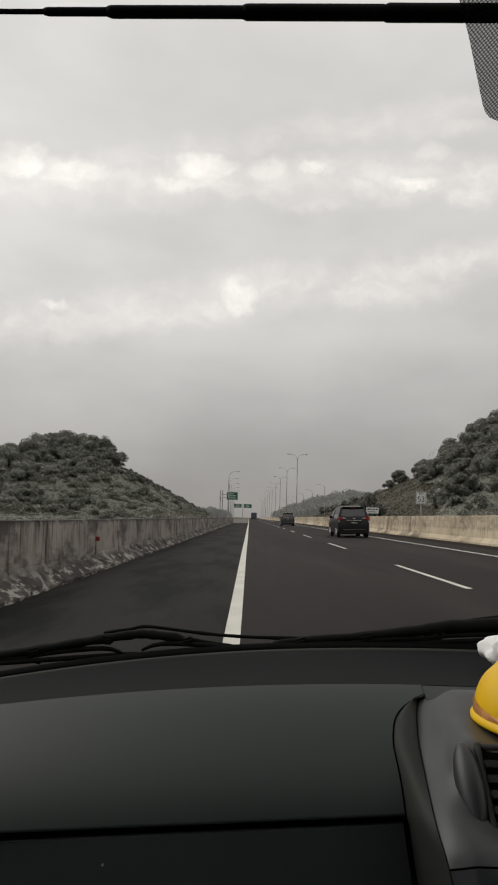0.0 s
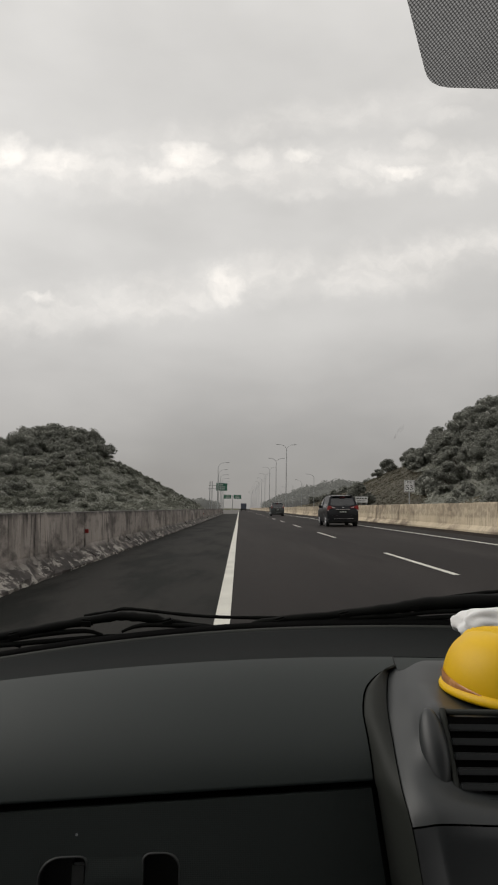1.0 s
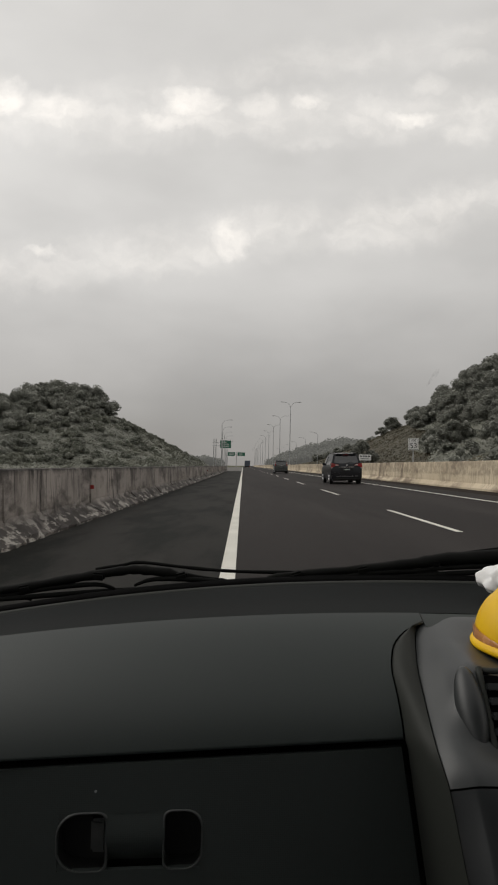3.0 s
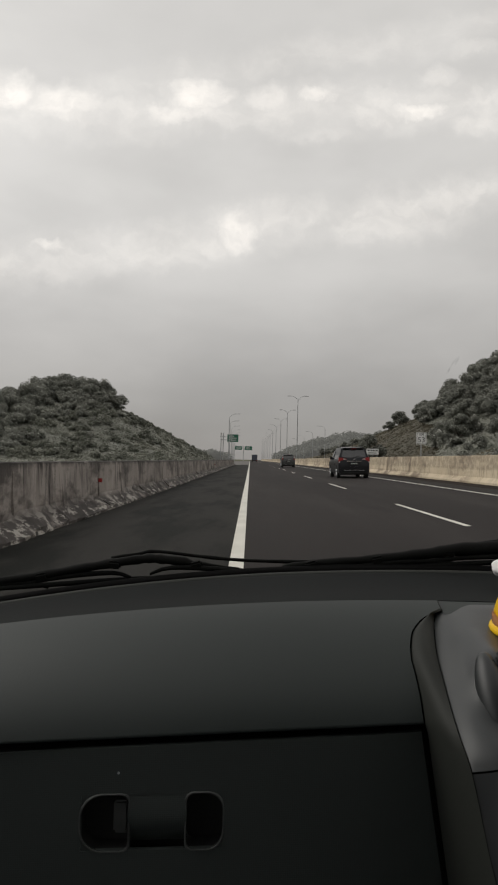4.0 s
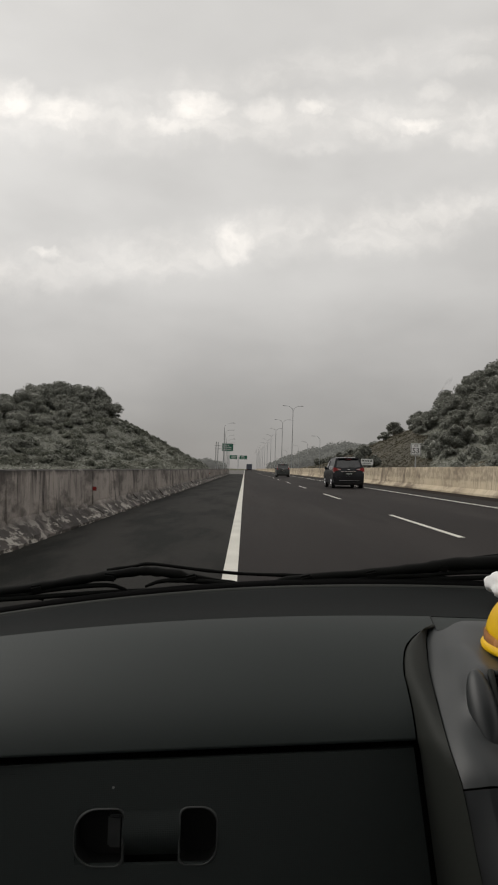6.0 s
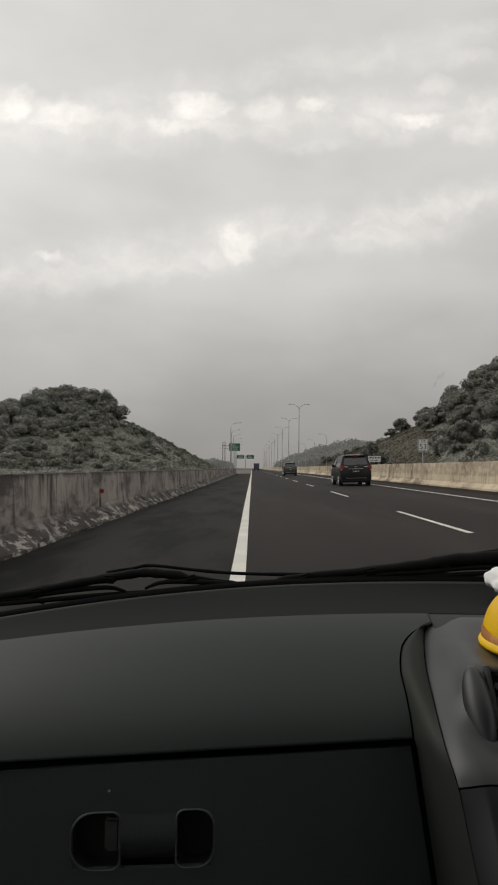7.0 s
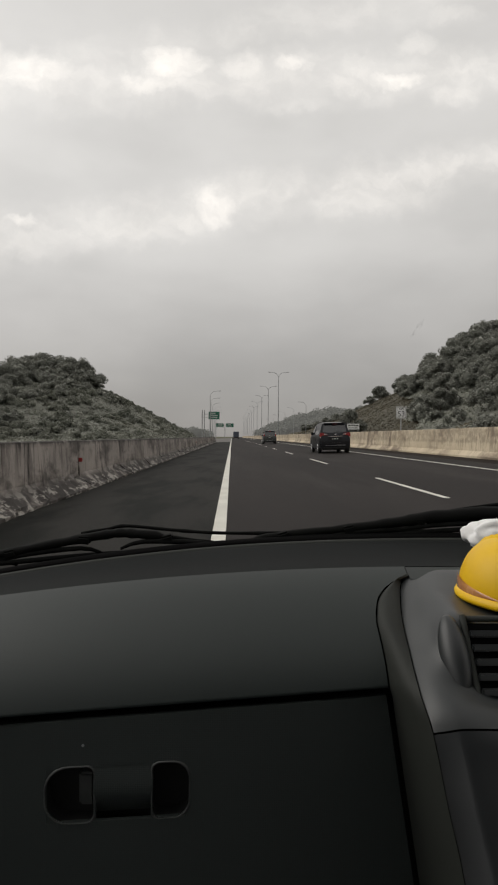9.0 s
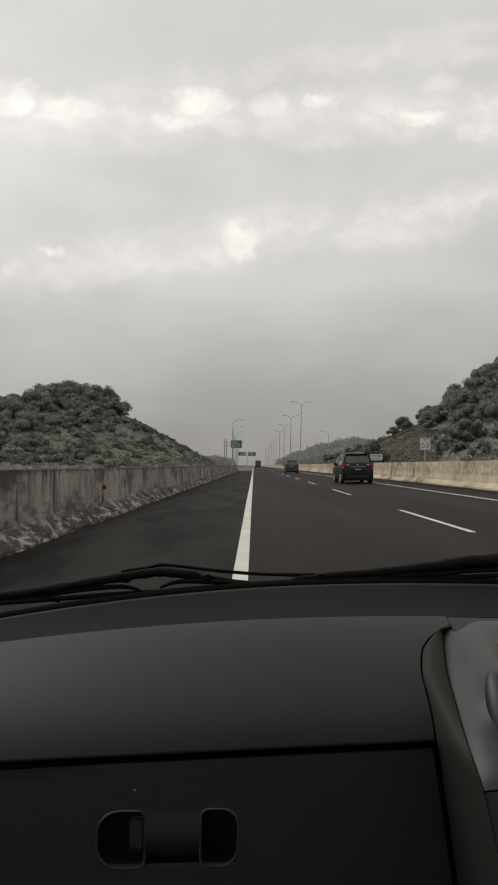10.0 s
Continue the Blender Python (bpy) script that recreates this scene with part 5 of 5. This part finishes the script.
def wiper_set(arm, radii, blade, claws, joints):
    """An arm with its blade, sprung claws and lumpy joints."""
    n = len(radii)
    w = part("wiper", tube(bmesh.new(), curve_points(arm, n), radii, 8), "rubber", car, "black wiper arm", smooth=True)
    part("blade", tube(bmesh.new(), curve_points(blade, 24), [0.0028 + 0.0006 * (k % 5 == 2) for k in range(24)], 6), "rubber", w, smooth=True)
    for c in claws:
        part("bracket", tube(bmesh.new(), curve_points(c, 12), [0.0022 + 0.002 * math.sin(math.pi * k / 11) for k in range(12)], 6), "rubber", w, smooth=True)
    for x, y, z in joints:
        part("joint", boxed(-0.010, 0.010, -0.006, 0.006, -0.0062, 0.0062, 0.003, m=pose(x, y, z, 10, g.uniform(-18, 4), 0)), "rubber", w)
    return w


wiper_set([(-0.45, 1.10, 0.899), (-0.327, 1.10, 0.9185), (-0.232, 1.10, 0.937), (-0.16, 1.10, 0.9495), (-0.127, 1.10, 0.950), (-0.06, 1.10, 0.9435), (0.012, 1.10, 0.934)],
          [0.0070 + 0.0008 * math.sin(k * 2.4) - 0.004 * (k > 22) for k in range(30)],
          [(-0.21, 1.12, 0.947), (-0.169, 1.12, 0.954), (-0.14, 1.12, 0.959), (-0.061, 1.12, 0.952), (0.015, 1.12, 0.948), (0.131, 1.12, 0.950), (0.206, 1.12, 0.960)],
          [[(-0.145, 1.095, 0.928), (-0.117, 1.095, 0.938), (-0.06, 1.095, 0.939), (0.0, 1.098, 0.934), (0.03, 1.098, 0.926)],
           [(-0.36, 1.098, 0.903), (-0.30, 1.098, 0.916), (-0.25, 1.098, 0.924), (-0.20, 1.098, 0.928), (-0.175, 1.098, 0.922)],
           [(-0.47, 1.098, 0.886), (-0.40, 1.098, 0.903), (-0.33, 1.098, 0.909), (-0.30, 1.098, 0.903)],
           [(-0.52, 1.09, 0.887), (-0.35, 1.095, 0.903), (-0.15, 1.1, 0.921), (0.05, 1.1, 0.929)]],
          [(-0.31, 1.097, 0.920), (-0.20, 1.097, 0.941), (-0.075, 1.097, 0.943), (-0.40, 1.097, 0.905)])
wiper_set([(0.045, 1.10, 0.935), (0.08, 1.10, 0.946), (0.202, 1.10, 0.959), (0.28, 1.10, 0.969), (0.334, 1.10, 0.977), (0.45, 1.10, 0.983), (0.6, 1.09, 0.98)],
          [0.004 + 0.009 * k / 27 + 0.0008 * math.sin(k * 2.2) for k in range(28)],
          [(0.19, 1.12, 0.958), (0.26, 1.12, 0.968), (0.321, 1.12, 0.9765), (0.441, 1.12, 0.994), (0.6, 1.12, 1.0)],
          [[(0.05, 1.096, 0.930), (0.09, 1.096, 0.942), (0.15, 1.096, 0.947), (0.20, 1.096, 0.946), (0.23, 1.096, 0.939)],
           [(0.14, 1.096, 0.942), (0.20, 1.096, 0.952), (0.28, 1.096, 0.958), (0.34, 1.096, 0.953)],
           [(0.08, 1.095, 0.937), (0.25, 1.095, 0.949), (0.40, 1.095, 0.960), (0.6, 1.095, 0.965)],
           [(0.25, 1.095, 0.955), (0.35, 1.095, 0.966), (0.45, 1.095, 0.968), (0.6, 1.095, 0.965)]],
          [(0.10, 1.097, 0.948), (0.20, 1.097, 0.958), (0.31, 1.097, 0.972)])

# telescopic aerial across the top of the windscreen
AERIAL = [(-0.45, -0.094, 0.0012), (-0.094, -0.063, 0.0020), (-0.063, 0.003, 0.0029), (0.003, 0.072, 0.0037), (0.072, 0.45, 0.0042)]
aerial = None
for x0, x1, r in AERIAL:
    bm = tube(bmesh.new(), [(x0, 0.40, 1.380 + 0.027 * x0), (x0 + 0.002, 0.40, 1.380 + 0.027 * x0), (x1, 0.40, 1.380 + 0.027 * x1)], [r * 0.8, r, r], 10)
    if aerial is None:
        aerial = part("aerial", bm, "rubber", car, "black telescopic aerial", smooth=True)
    else:
        part("aerial_section", bm, "rubber", aerial, smooth=True)


def dotted():
    """Black enamel printed on glass with rows of clear dots."""
    m = bpy.data.materials.new("dotted_enamel")
    m.use_nodes = True
    nt = m.node_tree
    N, L = nt.nodes.new, nt.links.new
    b = nt.nodes["Principled BSDF"]
    b.inputs["Base Color"].default_value, b.inputs["Roughness"].default_value = (0.02, 0.02, 0.02, 1), 0.4
    tc, mp, vo = N("ShaderNodeTexCoord"), N("ShaderNodeMapping"), N("ShaderNodeTexVoronoi")
    mp.inputs["Rotation"].default_value = (0, 0, radians(40))
    vo.inputs["Scale"].default_value, vo.inputs["Randomness"].default_value = 800, 0.05
    L(tc.outputs["UV"], mp.inputs[0]), L(mp.outputs[0], vo.inputs["Vector"])
    mr = N("ShaderNodeMapRange")
    mr.inputs[1].default_value, mr.inputs[2].default_value, mr.inputs[3].default_value, mr.inputs[4].default_value = 0.2, 0.5, 0.62, 0.93
    L(vo.outputs["Distance"], mr.inputs[0]), L(mr.outputs[0], b.inputs["Alpha"])
    return m


M["dotted"] = dotted()
bm = bmesh.new()
uv = bm.loops.layers.uv.new("UVMap")


def on_glass(x, v):
    return Vector((x, 0.40 - 0.85 * v, 1.327 + 0.53 * v))


outline = [(0.131, -0.001), (0.1265, -0.0004), (0.1225, 0.001), (0.1195, 0.0035), (0.1172, 0.007), (0.1148, 0.0115), (0.1025, 0.0345), (0.078, 0.075), (0.5, 0.075), (0.48, 0.012), (0.474, 0.002), (0.468, -0.001)]
f = bm.faces.new([bm.verts.new(on_glass(*p)) for p in outline])
for l, p in zip(f.loops, outline):
    l[uv].uv = p
part("dotted_border", bm, "dotted", car, "black dotted print at the windscreen top")

# a dried smear on the windscreen
def dried():
    m = surface("dried_smear", (0.16, 0.16, 0.15), (0.26, 0.26, 0.25), 60, 0.9, spec=0.05)
    nt = m.node_tree
    N, L = nt.nodes.new, nt.links.new
    tc, mp, n, mr = N("ShaderNodeTexCoord"), N("ShaderNodeMapping"), N("ShaderNodeTexNoise"), N("ShaderNodeMapRange")
    mp.inputs["Rotation"].default_value, mp.inputs["Scale"].default_value = (0, radians(32), 0), (420, 200, 110)
    n.inputs["Scale"].default_value, n.inputs["Detail"].default_value = 1.0, 3
    L(tc.outputs["Object"], mp.inputs[0]), L(mp.outputs[0], n.inputs["Vector"]), L(n.outputs["Fac"], mr.inputs[0])
    mr.inputs[1].default_value, mr.inputs[2].default_value, mr.inputs[3].default_value, mr.inputs[4].default_value = 0.42, 0.7, 0.0, 0.26
    L(mr.outputs[0], nt.nodes["Principled BSDF"].inputs["Alpha"])
    return m


M["dried"] = dried()
bm = bmesh.new()
rim = []
for k in range(20):
    a = 2 * math.pi * k / 20
    u, v = 0.0022 * math.cos(a) * (1 + 0.35 * math.sin(3 * a)), 0.0105 * math.sin(a)
    rim.append(bm.verts.new((0.1985 + u * 0.85 + v * 0.5, 0.757 - 0.3 * v, 1.203 + v * 0.8 - u * 0.4)))
bm.faces.new(rim)
part("windscreen_smear", bm, "dried", car, "faint dried smear on the windscreen")

# plain lining that closes the cabin
part("roof_lining", boxed(-0.66, 1.0, -1.6, 0.30, 1.42, 1.46), "vinyl", car)
part("door_lining", boxed(-0.68, -0.63, -1.6, 1.15, 0.06, 0.86), "carpet", car)
part("side_lining", boxed(0.95, 1.0, -1.6, 1.15, 0.06, 0.9), "carpet", car)
part("rear_lining", boxed(-0.68, 1.0, -1.65, -1.6, 0.06, 0.95), "carpet", car)
part("cabin_floor", boxed(-0.62, 0.94, -1.6, 1.07, 0.06, 0.10), "carpet", car)
part("bulkhead", boxed(-0.62, 0.94, 1.08, 1.12, 0.06, 0.86), "hollow", car)

# things lying on the dashboard
helmet = thing("toy_helmet", "small yellow plastic toy helmet with an amber band", "toy helmet", m=pose(0.2938, 0.7295, 0.9490, -1, 2, 12) @ Matrix.Diagonal((0.88, 0.88, 0.79, 1)))
bm = bmesh.new()
rows = []
for k in range(41):
    a = math.pi / 2 * k / 40
    ring = []
    for j in range(96):
        b = 2 * math.pi * j / 96
        r = math.cos(a) ** 0.62
        x, y = 0.066 * r * math.cos(b), 0.072 * r * math.sin(b)
        q = x + 0.35 * y
        ridge = 0.004 * max(0, math.cos(q * 2 * math.pi / 0.013)) ** 2 * min(1, (k - 20) / 8) if -0.022 < q < 0.036 and k > 20 else 0
        ring.append((x, y, 0.007 + 0.065 * math.sin(a) + ridge))
    rows.append(ring)
grid = sheet(bm, rows, closed=True)
part("shell", bm, "yellow", helmet, smooth=True)
bm = bmesh.new()
rows = []
for r, z in ((0.985, 0.0095), (1.03, 0.0075), (1.058, 0.004), (1.062, 0.001), (1.04, -0.0015), (0.98, -0.001)):
    rows.append([(0.066 * r * math.cos(b), 0.072 * r * math.sin(b) * (1.08 if math.sin(b) < 0 else 1), z) for b in [2 * math.pi * j / 48 for j in range(48)]])
sheet(bm, rows, closed=True)
part("brim", bm, "yellow", helmet, smooth=True)
bm = bmesh.new()
rows = []
for f, z in ((1.012, 0.0), (1.022, 0.4), (1.022, 0.7), (1.012, 1.0)):
    rows.append([(0.066 * f * math.cos(b), 0.072 * f * math.sin(b), 0.0075 + 0.017 * z * (1 - j / 24)) for j, b in enumerate([math.pi * (0.82 + 0.40 * j / 24) for j in range(25)])])
sheet(bm, rows)
part("band", bm, "amber", helmet, "shiny amber band", smooth=True)

bm = bmesh.new()
bmesh.ops.create_icosphere(bm, subdivisions=5, radius=1.0)
for v in bm.verts:
    p = v.co.copy()
    fold = 1 + 0.16 * noise.noise(p * 1.7 + Vector((3, 1, 5))) + 0.10 * noise.noise(p * 3.1)
    v.co = Vector((0.399 + 0.080 * math.copysign(abs(p.x) ** 0.75, p.x) * fold, 0.945 + 0.034 * p.y * fold, max(0.9735 + 0.0225 * math.copysign(abs(p.z) ** 0.8, p.z) * fold, 0.9475)))
tagged(part("tissue", bm, "tissue", smooth=True), "crumpled white tissue lying on the dashboard", "tissue")
